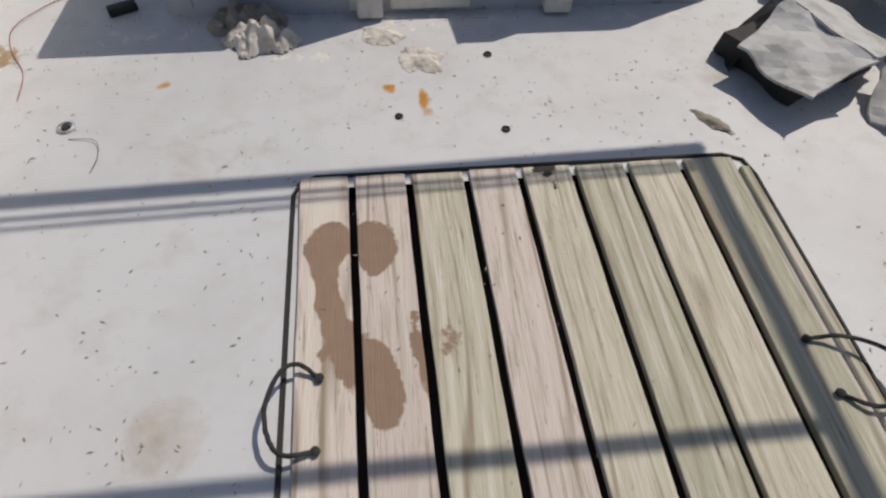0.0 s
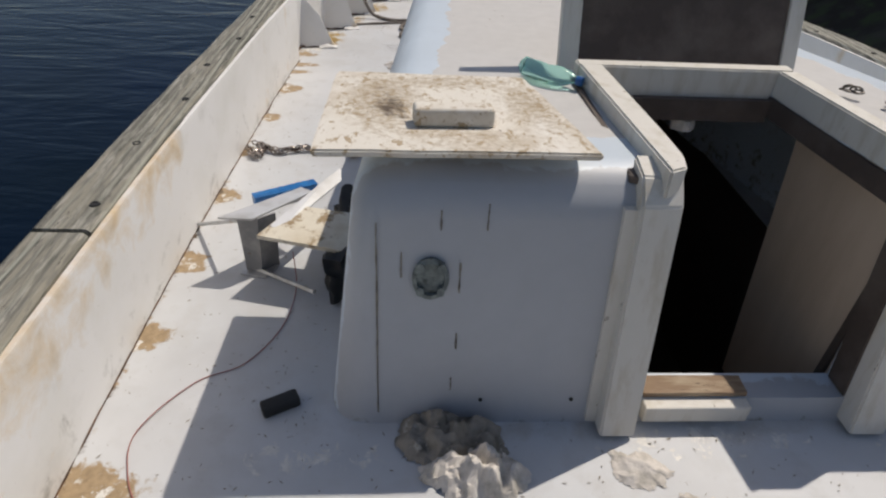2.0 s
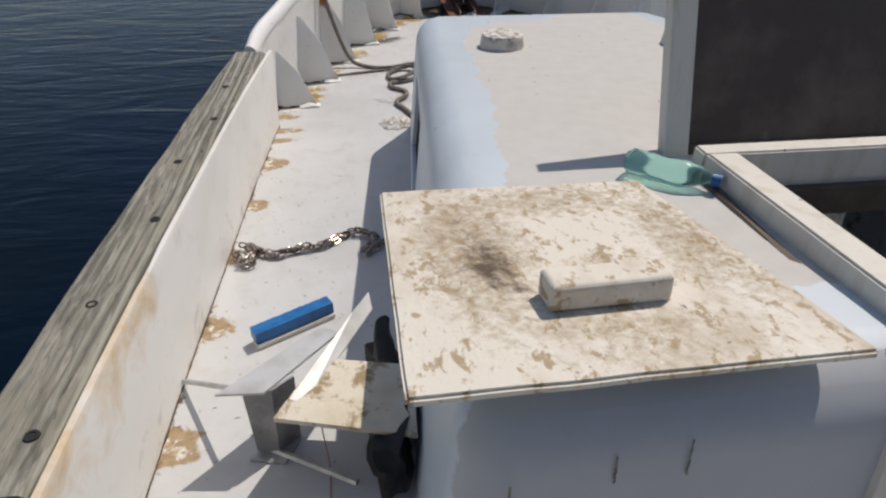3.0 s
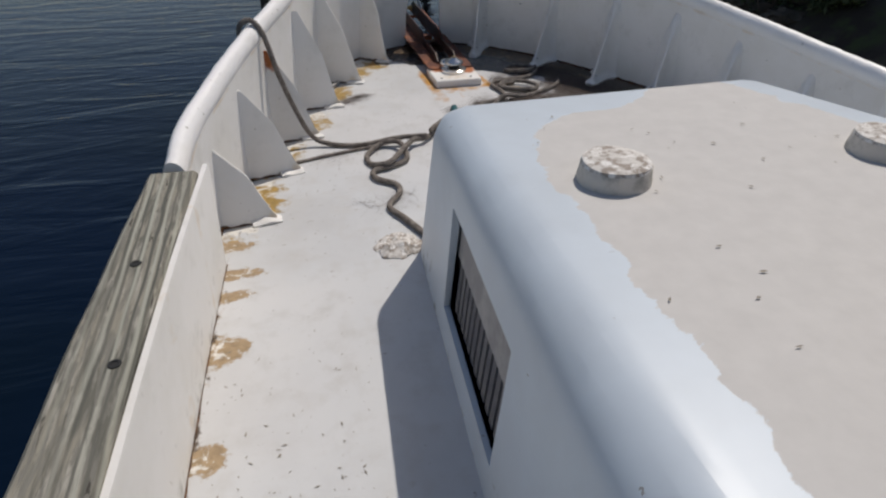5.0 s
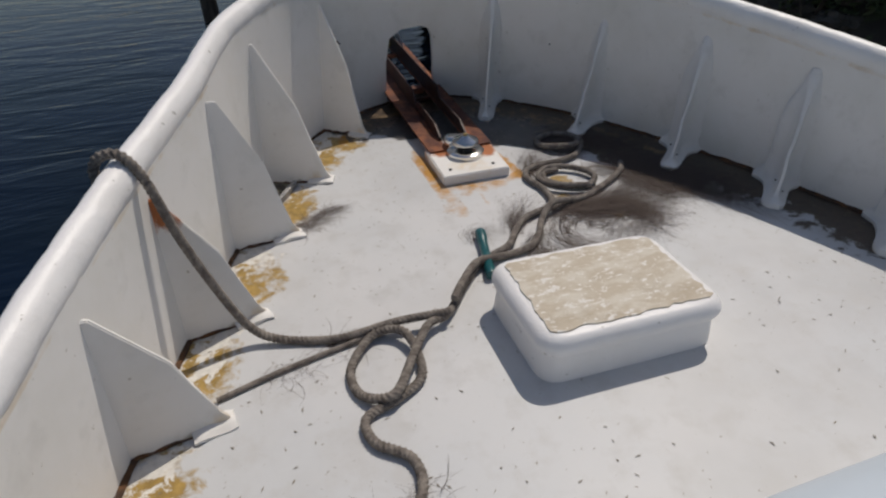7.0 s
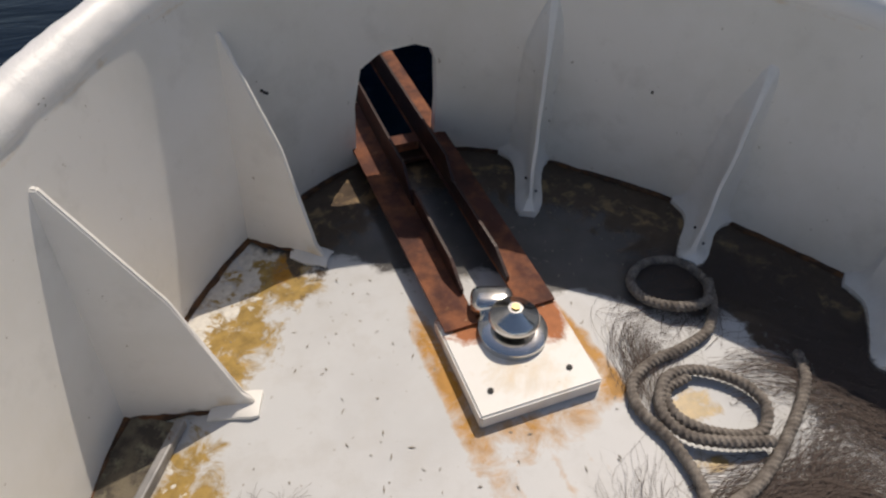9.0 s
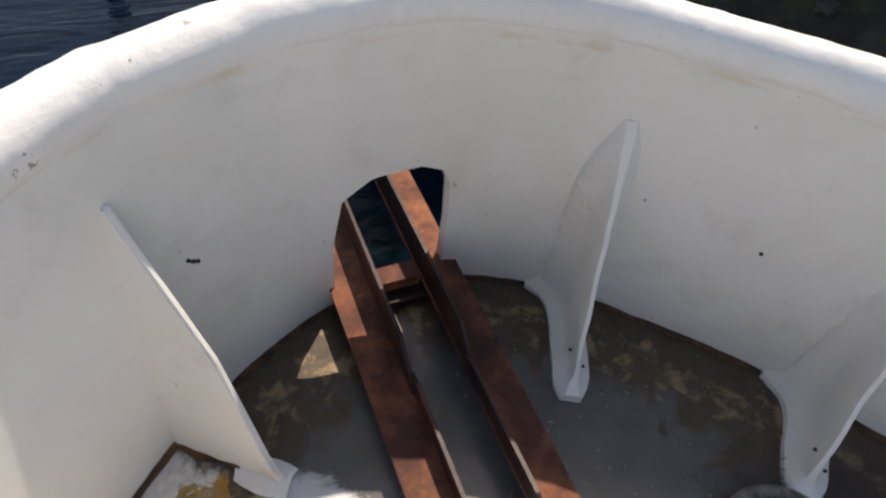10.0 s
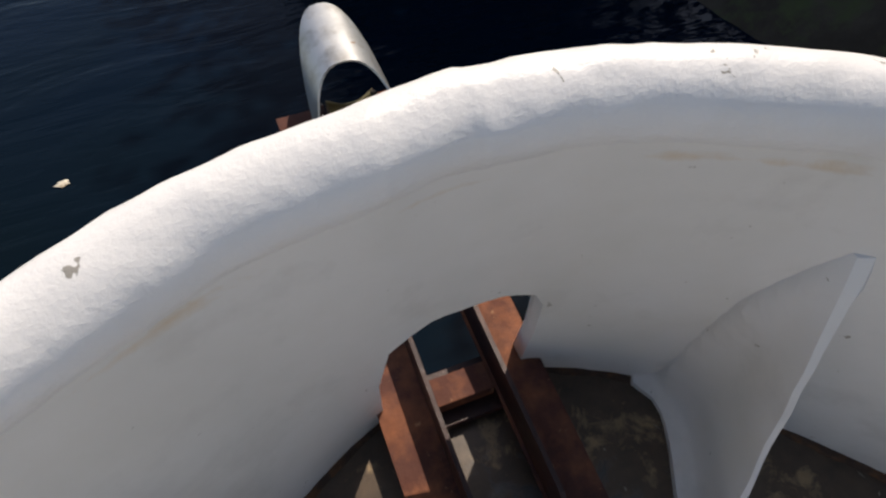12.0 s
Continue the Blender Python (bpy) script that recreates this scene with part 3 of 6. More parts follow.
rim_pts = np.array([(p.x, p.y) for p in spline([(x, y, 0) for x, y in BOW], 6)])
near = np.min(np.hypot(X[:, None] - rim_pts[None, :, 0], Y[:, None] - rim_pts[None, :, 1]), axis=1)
fore_stbd = (X > -0.35) & (Y > 5.9)                            # foredeck, from a little port of the middle over to starboard
grime = np.maximum(grime, np.where(fore_stbd, np.clip(1.30 - near * 2.5, 0, 1.0), 0) * np.clip(1.05 + 0.5 * patchy, 0.75, 1.1))
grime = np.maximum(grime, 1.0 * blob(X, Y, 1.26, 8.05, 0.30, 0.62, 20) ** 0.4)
for b in ((0.80, 7.62, 0.22, 0.12, 5), (0.42, 7.48, 0.1, 0.1, 0), (1.1, 7.75, 0.2, 0.2, 0), (0.62, 8.10, 0.12, 0.10, 0), (-0.75, 7.12, 0.18, 0.1, 10), (-0.62, 8.05, 0.12, 0.08, 30)):
    grime = np.maximum(grime, 0.42 * blob(X, Y, *b))
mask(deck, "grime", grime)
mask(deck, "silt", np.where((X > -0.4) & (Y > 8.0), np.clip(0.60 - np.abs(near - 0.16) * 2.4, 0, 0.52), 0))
# starboard bulwark's shadow put into the deck colour, with a glossy damp look
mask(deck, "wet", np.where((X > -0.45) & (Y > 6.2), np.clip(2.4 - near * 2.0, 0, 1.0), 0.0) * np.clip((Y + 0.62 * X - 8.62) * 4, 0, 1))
dirt = 0.0 * X
for b in ((1.6, 2.0, 0.5, 0.4, 0), (-0.6, 1.6, 0.5, 0.3, 20), (0.3, 2.45, 1.3, 0.12, 0), (-0.7, 5.85, 0.25, 0.2, 0)):
    dirt = np.maximum(dirt, 0.62 * blob(X, Y, *b))
dirt = np.maximum(dirt, 0.9 * blob(X, Y, -0.54, 0.57, 0.15, 0.15) ** 0.5)
mask(deck, "dirt", dirt)

# solid box whose black top gives the board gaps their darkness
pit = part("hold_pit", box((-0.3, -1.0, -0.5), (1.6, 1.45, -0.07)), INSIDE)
tagged(pit, "near-black box standing in for the unlit hold under the boards", "hold", kind="structure")

wm = bpy.data.meshes.new("water")
wm.from_pydata([(-400, -400, DEEP), (400, -400, DEEP), (400, 400, DEEP), (-400, 400, DEEP)], [], [(0, 1, 2, 3)])
wm.materials.append(WATER)
tagged(new("water", wm), "dark blue-green rippled harbour water", "water", kind="structure")


# ---------------------------------------------------------------- timbers on the side bulwarks
def cap_timber(plan, sign, y0, y1, name_label):
    ob = thing("cap_timber", name_label, "timber", group="timbers on the bulwarks")
    ys = np.linspace(y0, y1, 24)
    px, py = [p[0] for p in sorted(plan, key=lambda q: q[1])], sorted(p[1] for p in plan)
    bm = bmesh.new()
    rings = []
    for y in ys:
        x = float(np.interp(y, py, px)) - sign * 0.002
        w, z = 0.186, 0.525
        sec = [(0, z - 0.09), (0, z - 0.012), (0.012, z), (w - 0.015, z), (w, z - 0.015), (w, z - 0.09)]
        rings.append([bm.verts.new((x + sign * o, y, q)) for o, q in sec])
    m = len(rings[0])
    for a, b in zip(rings, rings[1:]):
        for j in range(m):
            bm.faces.new((a[j], a[(j + 1) % m], b[(j + 1) % m], b[j]))
    bm.faces.new(rings[0])
    bm.faces.new(rings[-1][::-1])
    part("beam", uneven(bm, 0.006, 5), TIMBER, ob, smooth=True)
    for k in range(max(2, int((y1 - y0) / 0.45))):
        y = y0 + 0.15 + k * 0.45
        if y > y1 - 0.1:
            break
        x = float(np.interp(y, py, px)) + sign * (0.045 + 0.04 * (k % 2))
        part("bolt_hole", lathe([(0.018, 0.5225), (0.016, 0.5285), (0.010, 0.5285), (0.009, 0.526), (0, 0.526)], 12, (x, y)), BLACK, ob)
    return ob


cap_timber(PORT_SIDE, -1, 2.82, 5.86, "weathered grey timber bolted along the bulwark top")
cap_timber(PORT_SIDE, -1, -2.9, 2.80, "weathered grey timber with a split end")
cap_timber(STBD_SIDE, 1, -2.9, 5.9, "dark weathered timber along the starboard bulwark")


# ---------------------------------------------------------------- gussets
def gusset(base, tip, height, rake=(0.0, 0.0), foot=0.05, label="white painted triangular steel gusset with rust at its foot", rusty_tip=0.0):
    ob = thing("gusset", label, "gusset", (base[0], base[1], 0), group="gussets along the bow bulwark",
               turn=math.degrees(math.atan2(tip[1] - base[1], tip[0] - base[0])))
    n = math.hypot(tip[0] - base[0], tip[1] - base[1])
    bm = bmesh.new()
    th = 0.008
    top = -lean(base) * height / (sheer(base[1]) - 0.085) + 0.006
    bulge = 0.5 * (n + top) + 0.02
    poly = [(-0.09, 0.0), (n, 0.0), (n, 0.03), (n - 0.03, 0.06), (bulge, (height + 0.06) * 0.5 + 0.01), (top, height), (-0.09, height + 0.01)]
    a = [bm.verts.new((x, -th, z)) for x, z in poly]
    b = [bm.verts.new((x, th, z)) for x, z in poly]
    bm.faces.new(a)
    bm.faces.new(b[::-1])
    for k in range(len(poly)):
        bm.faces.new((a[k], b[k], b[(k + 1) % len(poly)], a[(k + 1) % len(poly)]))
    bmesh.ops.bevel(bm, geom=bm.edges[:], offset=0.004, segments=2, affect="EDGES")
    for axis, end in ((2, height), (0, n)):
        for v in np.arange(0.03, end, 0.03):
            at, way = Vector((0, 0, 0)), Vector((0, 0, 0))
            at[axis], way[axis] = v, 1
            bmesh.ops.bisect_plane(bm, geom=bm.verts[:] + bm.edges[:] + bm.faces[:], plane_co=at, plane_no=way)
    ca, sa = (tip[0] - base[0]) / n, (tip[1] - base[1]) / n
    for v in bm.verts:                                     # the plates stand a little out of plumb
        k = v.co.z / height
        v.co.x += k * (rake[0] * ca + rake[1] * sa)
        v.co.y += k * (rake[1] * ca - rake[0] * sa)
    w = part("plate", bm, HULL, ob)
    P = coords(w)
    mask(w, "grime", np.clip(0.62 - P[:, 2] * 14, 0, 0.62))
    mask(w, "rust", np.clip(0.60 - P[:, 2] * 5, 0, 0.6))
    mask(w, "tip", rusty_tip * np.clip(1.1 - np.hypot((P[:, 0] - top) * 0.9, (height - P[:, 2])) / 0.20, 0, 1))
    scale_bm = box((-0.03, -0.016, 0.0), (n - 0.10, 0.016, 0.010))
    bmesh.ops.subdivide_edges(scale_bm, edges=scale_bm.edges[:], cuts=9, use_grid_fill=True)
    uneven(scale_bm, 0.016, 22, base[0])
    for v in scale_bm.verts:
        v.co.z = max(0.0015, v.co.z)
    part("rust_scale", scale_bm, SCALE, ob, "flaking dark rust along the weld")
    fb = box((n - 0.12, -foot * 0.85, 0.0), (n + 0.02, foot * 0.85, 0.022))
    bmesh.ops.subdivide_edges(fb, edges=fb.edges[:], cuts=5, use_grid_fill=True)
    for v in fb.verts:
        k = math.hypot((v.co.x - n + 0.05) / 0.09, v.co.y / (foot * 1.1))
        v.co.z = max(0.0015, v.co.z * (1.25 - 0.75 * min(1.3, k)))
    part("foot", uneven(uneven(fb, 0.012, 14, base[1]), 0.005, 40, base[0]), HULL, ob, smooth=True)
    return ob


for base, tip, h, rake in (((-1.56, 6.285), (-1.272, 6.305), 0.40, (0.02, 0.10)), ((-1.415, 6.805), (-1.12, 6.855), 0.51, (0.03, 0.05)), ((-1.265, 7.30), (-0.967, 7.355), 0.58, (0.035, 0.05)),
                           ((-1.055, 7.87), (-0.765, 7.905), 0.68, (0.045, 0.06)), ((-0.868, 8.485), (-0.53, 8.395), 0.725, (0.05, 0.08)), ((-0.45, 9.11), (-0.215, 8.905), 0.76, (0.05, 0.03))):
    gusset(base, tip, h, rake, rusty_tip=1.4 if h == 0.58 else 0.0)


def fair_gusset(base, tip, height, rake=(0.0, 0.0)):
    """A gusset glassed over, so that it swells smoothly into wall and deck."""
    ob = thing("gusset", "white painted gusset faired smoothly into the shaded bulwark", "gusset", (base[0], base[1], 0), group="gussets along the bow bulwark",
               turn=math.degrees(math.atan2(tip[1] - base[1], tip[0] - base[0])))
    n = math.hypot(tip[0] - base[0], tip[1] - base[1])
    ca, sa = (tip[0] - base[0]) / n, (tip[1] - base[1]) / n
    wall = -lean(base) / (sheer(base[1]) - 0.085)
    bm = bmesh.new()
    rows = []
    for z in [0.0, 0.008, 0.02, 0.032, 0.045, 0.06, 0.08, *np.linspace(0.11, height, 16)]:
        front = n + 0.01 if z < 0.035 else n - 0.012 + (wall * height + 0.01 - n) * ((z - 0.035) / (height - 0.035)) ** 0.96
        row = []
        for side in (1, -1):
            for q in (np.linspace(0, 1, 15) if side > 0 else np.linspace(1, 0, 15)):
                u = -0.07 + (front + 0.07) * float(q)
                reach = max(0.0, u - wall * z)
                half = 0.010 + 0.075 * math.exp(-reach / 0.030) * min(1.0, (height + 0.04 - z) / 0.25) + (0.044 if z < 0.022 else 0.044 * math.exp(-(z - 0.022) / 0.020))
                half *= 1.0 - 0.45 * float(q) ** 16
                k = z / height
                row.append(bm.verts.new((u + k * (rake[0] * ca + rake[1] * sa), side * half + k * (rake[1] * ca - rake[0] * sa), z)))
        rows.append(row)
    m = len(rows[0])
    for a, b in zip(rows, rows[1:]):
        for j in range(m):
            bm.faces.new((a[j], a[(j + 1) % m], b[(j + 1) % m], b[j]))
    bm.faces.new(rows[0][::-1])
    bm.faces.new(rows[-1])
    w = part("plate", uneven(uneven(bm, 0.006, 9, base[0]), 0.002, 40), HULL, ob, smooth=True)
    P = coords(w)
    mask(w, "grime", np.clip(0.60 - P[:, 2] * 30, 0, 0.6))
    mask(w, "rust", 0 * P[:, 0])
    mask(w, "tip", 0 * P[:, 0])
    for z in (0.075, 0.12):
        hole = bmesh.new()
        bmesh.ops.create_icosphere(hole, subdivisions=2, radius=0.005)
        bmesh.ops.translate(hole, vec=(n * (1 - z) - 0.03, 0.024 if z < 0.1 else -0.02, z), verts=hole.verts)
        part("bolt_hole", hole, BLACK, ob)


for base, tip, h, rake in (((0.755, 9.215), (0.572, 8.868), 0.72, (0.01, -0.01)), ((1.215, 8.63), (0.972, 8.42), 0.70, (0.05, 0.0)), ((1.48, 8.04), (1.24, 7.835), 0.64, (0.03, 0.0)),
                           ((1.68, 7.50), (1.455, 7.305), 0.60, (0.02, 0.0)), ((1.85, 6.98), (1.60, 6.81), 0.53, (0.0, 0.0)), ((1.98, 6.45), (1.74, 6.30), 0.45, (0.0, 0.0))):
    fair_gusset(base, tip, h, rake)
# not in view; added to keep skylight off the deckhouse's aft face
tail = thing("sky_block_wall", "plain dark wooden wall added unseen aft to hold back skylight", "wall", kind="structure")
part("wall", box((-1.55, -2.75, 0.0), (2.42, -2.65, 2.3)), DARKWOOD, tail)


# ---------------------------------------------------------------- deckhouse
def taper(lo, hi, bevel=0.0, seg=6):
    """A box from four places of its foot and four of its top, with rounded edges but for the foot."""
    bm = bmesh.new()
    a, b = [bm.verts.new(p) for p in lo], [bm.verts.new(p) for p in hi]
    bm.faces.new(a[::-1])
    top = bm.faces.new(b)
    sides = [bm.faces.new((a[k], a[(k + 1) % 4], b[(k + 1) % 4], b[k])) for k in range(4)]
    if bevel:
        es = set(top.edges) | {e for f in sides for e in f.edges if abs(e.verts[0].co.z - e.verts[1].co.z) > 0.3}
        bmesh.ops.bevel(bm, geom=list(es), offset=bevel, segments=seg, affect="EDGES", profile=0.5)
    return bm


def slices(bm, axis, lo, hi, step):
    n = Vector((0, 0, 0))
    n[axis] = 1
    for v in np.arange(lo, hi, step):
        p = Vector((0, 0, 0))
        p[axis] = v
        bmesh.ops.bisect_plane(bm, geom=bm.verts[:] + bm.edges[:] + bm.faces[:], plane_co=p, plane_no=n)
    return bm


FACE_FOOT, FACE_TOP = 2.48, 2.62


def face_y(z):
    return FACE_FOOT + (FACE_TOP - FACE_FOOT) * z / 0.87


deckhouse = thing("deckhouse", "low grey-white deckhouse with rounded edges and an open companionway", "deckhouse")
shell_bm = taper([(-0.90, 2.48, -0.01), (1.72, 2.48, -0.01), (1.10, 5.93, -0.01), (-0.62, 5.93, -0.01)],
                 [(-0.80, 2.62, 0.86), (1.62, 2.62, 0.86), (0.90, 5.775, 0.752), (-0.575, 5.775, 0.752)], 0.13, 8)
slices(shell_bm, 0, -0.9, 1.75, 0.05)
slices(shell_bm, 1, 2.45, 5.9, 0.05)
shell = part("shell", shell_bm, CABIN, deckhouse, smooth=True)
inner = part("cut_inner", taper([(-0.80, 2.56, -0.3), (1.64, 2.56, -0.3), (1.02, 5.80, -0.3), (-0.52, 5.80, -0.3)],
                                [(-0.72, 2.69, 0.81), (1.54, 2.69, 0.81), (0.83, 5.63, 0.71), (-0.46, 5.63, 0.71)]), INSIDE)
door_cut = part("cut_door", prism([(0.112, 2.2), (0.845, 2.2), (0.845, 2.66), (0.765, 3.42), (0.07, 3.42)], 0.10, 1.2), WHITEWOOD)
louvre_cut = part("cut_louvre", box((-0.9, 4.53, 0.13), (-0.5, 5.25, 0.56)), INSIDE)
cut(shell, [inner, door_cut, louvre_cut])
P = coords(shell)
X, Y, Z = P[:, 0], P[:, 1], P[:, 2]
bound = np.interp(Y, [2.86, 3.41, 3.56, 3.67, 3.92, 4.2, 4.75, 5.05, 5.19, 5.3, 5.4, 5.46, 5.485, 5.5, 5.6, 5.75],
                  [-0.60, -0.58, -0.53, -0.53, -0.48, -0.455, -0.43, -0.405, -0.375, -0.32, -0.26, -0.18, -0.02, 0.12, 0.25, 0.4])
walk_on = 0.5 + 9 * np.minimum(np.minimum(X - bound, 1.42 - 0.24 * (Y - 2.6) - X), Y - 2.88)
mask(shell, "walk", np.where(Z > 0.6, np.clip(walk_on, 0, 1.3), 0.0))
# extra shade put into the aft face's colour, up over its rounded edge
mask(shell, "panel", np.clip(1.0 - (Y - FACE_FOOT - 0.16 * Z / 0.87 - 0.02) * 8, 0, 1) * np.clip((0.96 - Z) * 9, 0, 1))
gr = np.where(Z > 0.6, 0.0, np.clip(0.52 - Z * 5, 0, 0.52))
gr = np.maximum(gr, 0.5 * np.clip(1 - np.abs(X - 0.05) / 0.06, 0, 1) * (Y < 2.75))
mask(shell, "grime", gr)
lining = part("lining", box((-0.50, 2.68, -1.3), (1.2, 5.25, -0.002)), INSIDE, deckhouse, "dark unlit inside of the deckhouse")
bmf = bmesh.new()
bmf.from_mesh(lining.data)
bmesh.ops.delete(bmf, geom=[f for f in bmf.faces if f.normal.z > 0.9], context="FACES")
bmf.to_mesh(lining.data)
bmf.free()


def post(x0, x1, name="door_post"):
    bm = bmesh.new()
    d = 0.075
    prof = [(0.015, -d), (0.80, -d * 0.55), (0.865, 0.0), (0.885, 0.09), (0.015, 0.03)]
    a = [bm.verts.new((x0, face_y(z) + o, z)) for z, o in prof]
    b = [bm.verts.new((x1, face_y(z) + o, z)) for z, o in prof]
    bm.faces.new(a)
    bm.faces.new(b[::-1])
    for k in range(len(prof)):
        bm.faces.new((a[k], b[k], b[(k + 1) % len(prof)], a[(k + 1) % len(prof)]))
    bmesh.ops.bevel(bm, geom=bm.edges[:], offset=0.006, segments=2, affect="EDGES")
    return part(name, uneven(bm, 0.003, 8), WHITEWOOD, deckhouse)


post(-0.010, 0.104)
post(0.842, 0.968)
bm = bmesh.new()
for z0, z1 in ((0.02, 0.775),):
    q = [bm.verts.new((x, face_y(z) - 0.014 - dy, z)) for x, z, dy in ((-0.045, z0, 0), (-0.008, z0, 0), (-0.008, z1, 0), (-0.045, z1, 0))]
    q2 = [bm.verts.new((v.co.x, v.co.y + 0.03, v.co.z)) for v in q]
    bm.faces.new(q)
    bm.faces.new(q2[::-1])
    for k in range(4):
        bm.faces.new((q[k], q2[k], q2[(k + 1) % 4], q[(k + 1) % 4]))
part("edge_moulding", bm, WHITEWOOD, deckhouse)
part("door_sill", uneven(box((0.142, 2.455, 0.028), (0.50, 2.53, 0.098), 0.006), 0.003, 9), WHITEWOOD, deckhouse)
part("door_sill", uneven(box((0.142, 2.50, 0.102), (0.50, 2.58, 0.122), 0.004), 0.003, 9), SILLWOOD, deckhouse, "bare worn wooden sill strip")


def coaming(poly, z0, z1):
    return part("hatch_coaming", uneven(prism(poly, z0, z1, 0.006), 0.003, 9), WHITEWOOD, deckhouse)


coaming([(0.045, 2.575), (0.095, 2.60), (0.116, 2.68), (0.104, 2.82), (0.078, 3.40), (-0.012, 3.40)], 0.815, 0.905)
part("tar_bead", uneven(prism([(-0.028, 2.66), (-0.004, 2.64), (-0.012, 3.47), (-0.034, 3.47)], 0.826, 0.850, 0.003), 0.006, 12), DARKWOOD, deckhouse)
coaming([(-0.012, 3.403), (0.83, 3.403), (0.83, 3.465), (-0.012, 3.465)], 0.78, 0.90)
coaming([(0.852, 2.60), (0.925, 2.625), (0.835, 3.40), (0.762, 3.40)], 0.80, 0.90)
part("inner_trim", box((0.06, 3.372, 0.70), (0.765, 3.402, 0.79), 0.004), DARKWOOD, deckhouse)
part("inner_trim", prism([(0.842, 2.66), (0.850, 2.66), (0.768, 3.40), (0.758, 3.40)], 0.72, 0.80, 0.003), DARKWOOD, deckhouse)
bm = bmesh.new()
jamb = [[bm.verts.new((x, face_y(z) + dy, z)) for z, dy in ((0.105, 0.004), (0.80, 0.004), (0.80, 0.092), (0.105, 0.092))] for x in (0.834, 0.8435)]
bm.faces.new(jamb[0])
bm.faces.new(jamb[1][::-1])
for k in range(4):
    bm.faces.new((jamb[0][k], jamb[1][k], jamb[1][(k + 1) % 4], jamb[0][(k + 1) % 4]))
part("jamb_lining", bm, DARKWOOD, deckhouse, "dark stained jamb lining")
part("paint_flake", uneven(prism([(0.40, 3.40), (0.50, 3.40), (0.47, 3.372), (0.44, 3.366)], 0.655, 0.70), 0.006, 20), PUTTY, deckhouse, "hanging pale paint flake")


def port_light(x, z):
    bm = bmesh.new()
    prof = [(0.062, 0.0), (0.062, 0.012), (0.048, 0.016), (0.046, 0.006), (0.0, 0.006)]
    lathe(prof, 24, bm=bm)
    for k in range(4):
        a = radians(45 + 90 * k)
        lathe([(0.014, 0.0), (0.014, 0.02), (0.0, 0.02)], 8, (0.05 * math.cos(a), 0.05 * math.sin(a)), bm)
    tilt = math.degrees(math.atan((FACE_TOP - FACE_FOOT) / 0.87))
    bmesh.ops.scale(bm, vec=(0.86, 1.1, 1), verts=bm.verts)
    bmesh.ops.transform(bm, matrix=pose(x, face_y(z) - 0.001, z, 90 - tilt), verts=bm.verts)
    return part("port_light", bm, PORT, deckhouse, "small round bolted bronze port light", True)


port_light(-0.575, 0.55)
port_light(1.47, 0.55)
for x, z in ((-0.40, 0.10), (-0.10, 0.10), (1.02, 0.20), (1.06, 0.20), (1.30, 0.21), (1.35, 0.22)):
    bm = lathe([(0.007, 0.0), (0.006, 0.004), (0.0, 0.003)], 10)
    bmesh.ops.transform(bm, matrix=pose(x, face_y(z) - 0.001, z, 81), verts=bm.verts)
    part("screw_hole", bm, BLACK, deckhouse)
for x, z0, z1 in ((-0.73, 0.05, 0.72), (-0.66, 0.55, 0.63), (-0.49, 0.50, 0.60), (-0.49, 0.30, 0.36), (-0.42, 0.70, 0.78), (-0.55, 0.70, 0.76), (-0.50, 0.14, 0.19)):
    bm = bmesh.new()
    w = 0.0026
    n = 14
    vs = [(bm.verts.new((x - w * (0.4 + random.random()), face_y(z) - 0.0022, z)), bm.verts.new((x + w * (0.4 + random.random()), face_y(z) - 0.0022, z))) for z in np.linspace(z0, z1, n)]
    for a, b in zip(vs, vs[1:]):
        bm.faces.new((a[0], a[1], b[1], b[0]))
    part("crack", bm, CRACK, deckhouse, "cracked paint line")


def louvre():
    ob = part("louvre", box((-0.90, 0, 0), (-0.89, 0.01, 0.01)), BLACK, deckhouse, "dark slatted engine vent with a worn frame")
    bm = bmesh.new()

    def side_x(y, z):
        foot, top = -0.88 + 0.28 * (y - 2.48) / 3.36, -0.80 + 0.27 * (y - 2.62) / 3.02
        return foot + (top - foot) * z / 0.82
    def slab(y0, y1, z0, z1, out, back):
        vs = [bm.verts.new((side_x(y, z) + o, y, z)) for y in (y0, y1) for z in (z0, z1) for o in (-out, back)]
        for f in ((0, 1, 3, 2), (4, 6, 7, 5), (0, 2, 6, 4), (1, 5, 7, 3), (0, 4, 5, 1), (2, 3, 7, 6)):
            bm.faces.new([vs[k] for k in f])
    slab(4.50, 4.53, 0.10, 0.58, 0.005, 0.03)
    slab(5.25, 5.28, 0.10, 0.58, 0.005, 0.03)
    slab(4.53, 5.25, 0.555, 0.58, 0.005, 0.03)
    slab(4.53, 5.25, 0.10, 0.13, 0.005, 0.03)
    slab(4.53, 5.25, 0.36, 0.555, -0.004, 0.03)
    bm.to_mesh(ob.data)
    ob.data.materials.clear()
    ob.data.materials.append(SLATE)
    bm.free()
    for k in range(13):
        bm = bmesh.new()
        y = 4.54 + k * 0.054
        slab(y, y + 0.036, 0.13, 0.36, -0.012, 0.03)
        part("slat", bm, SLAT, ob)


louvre()


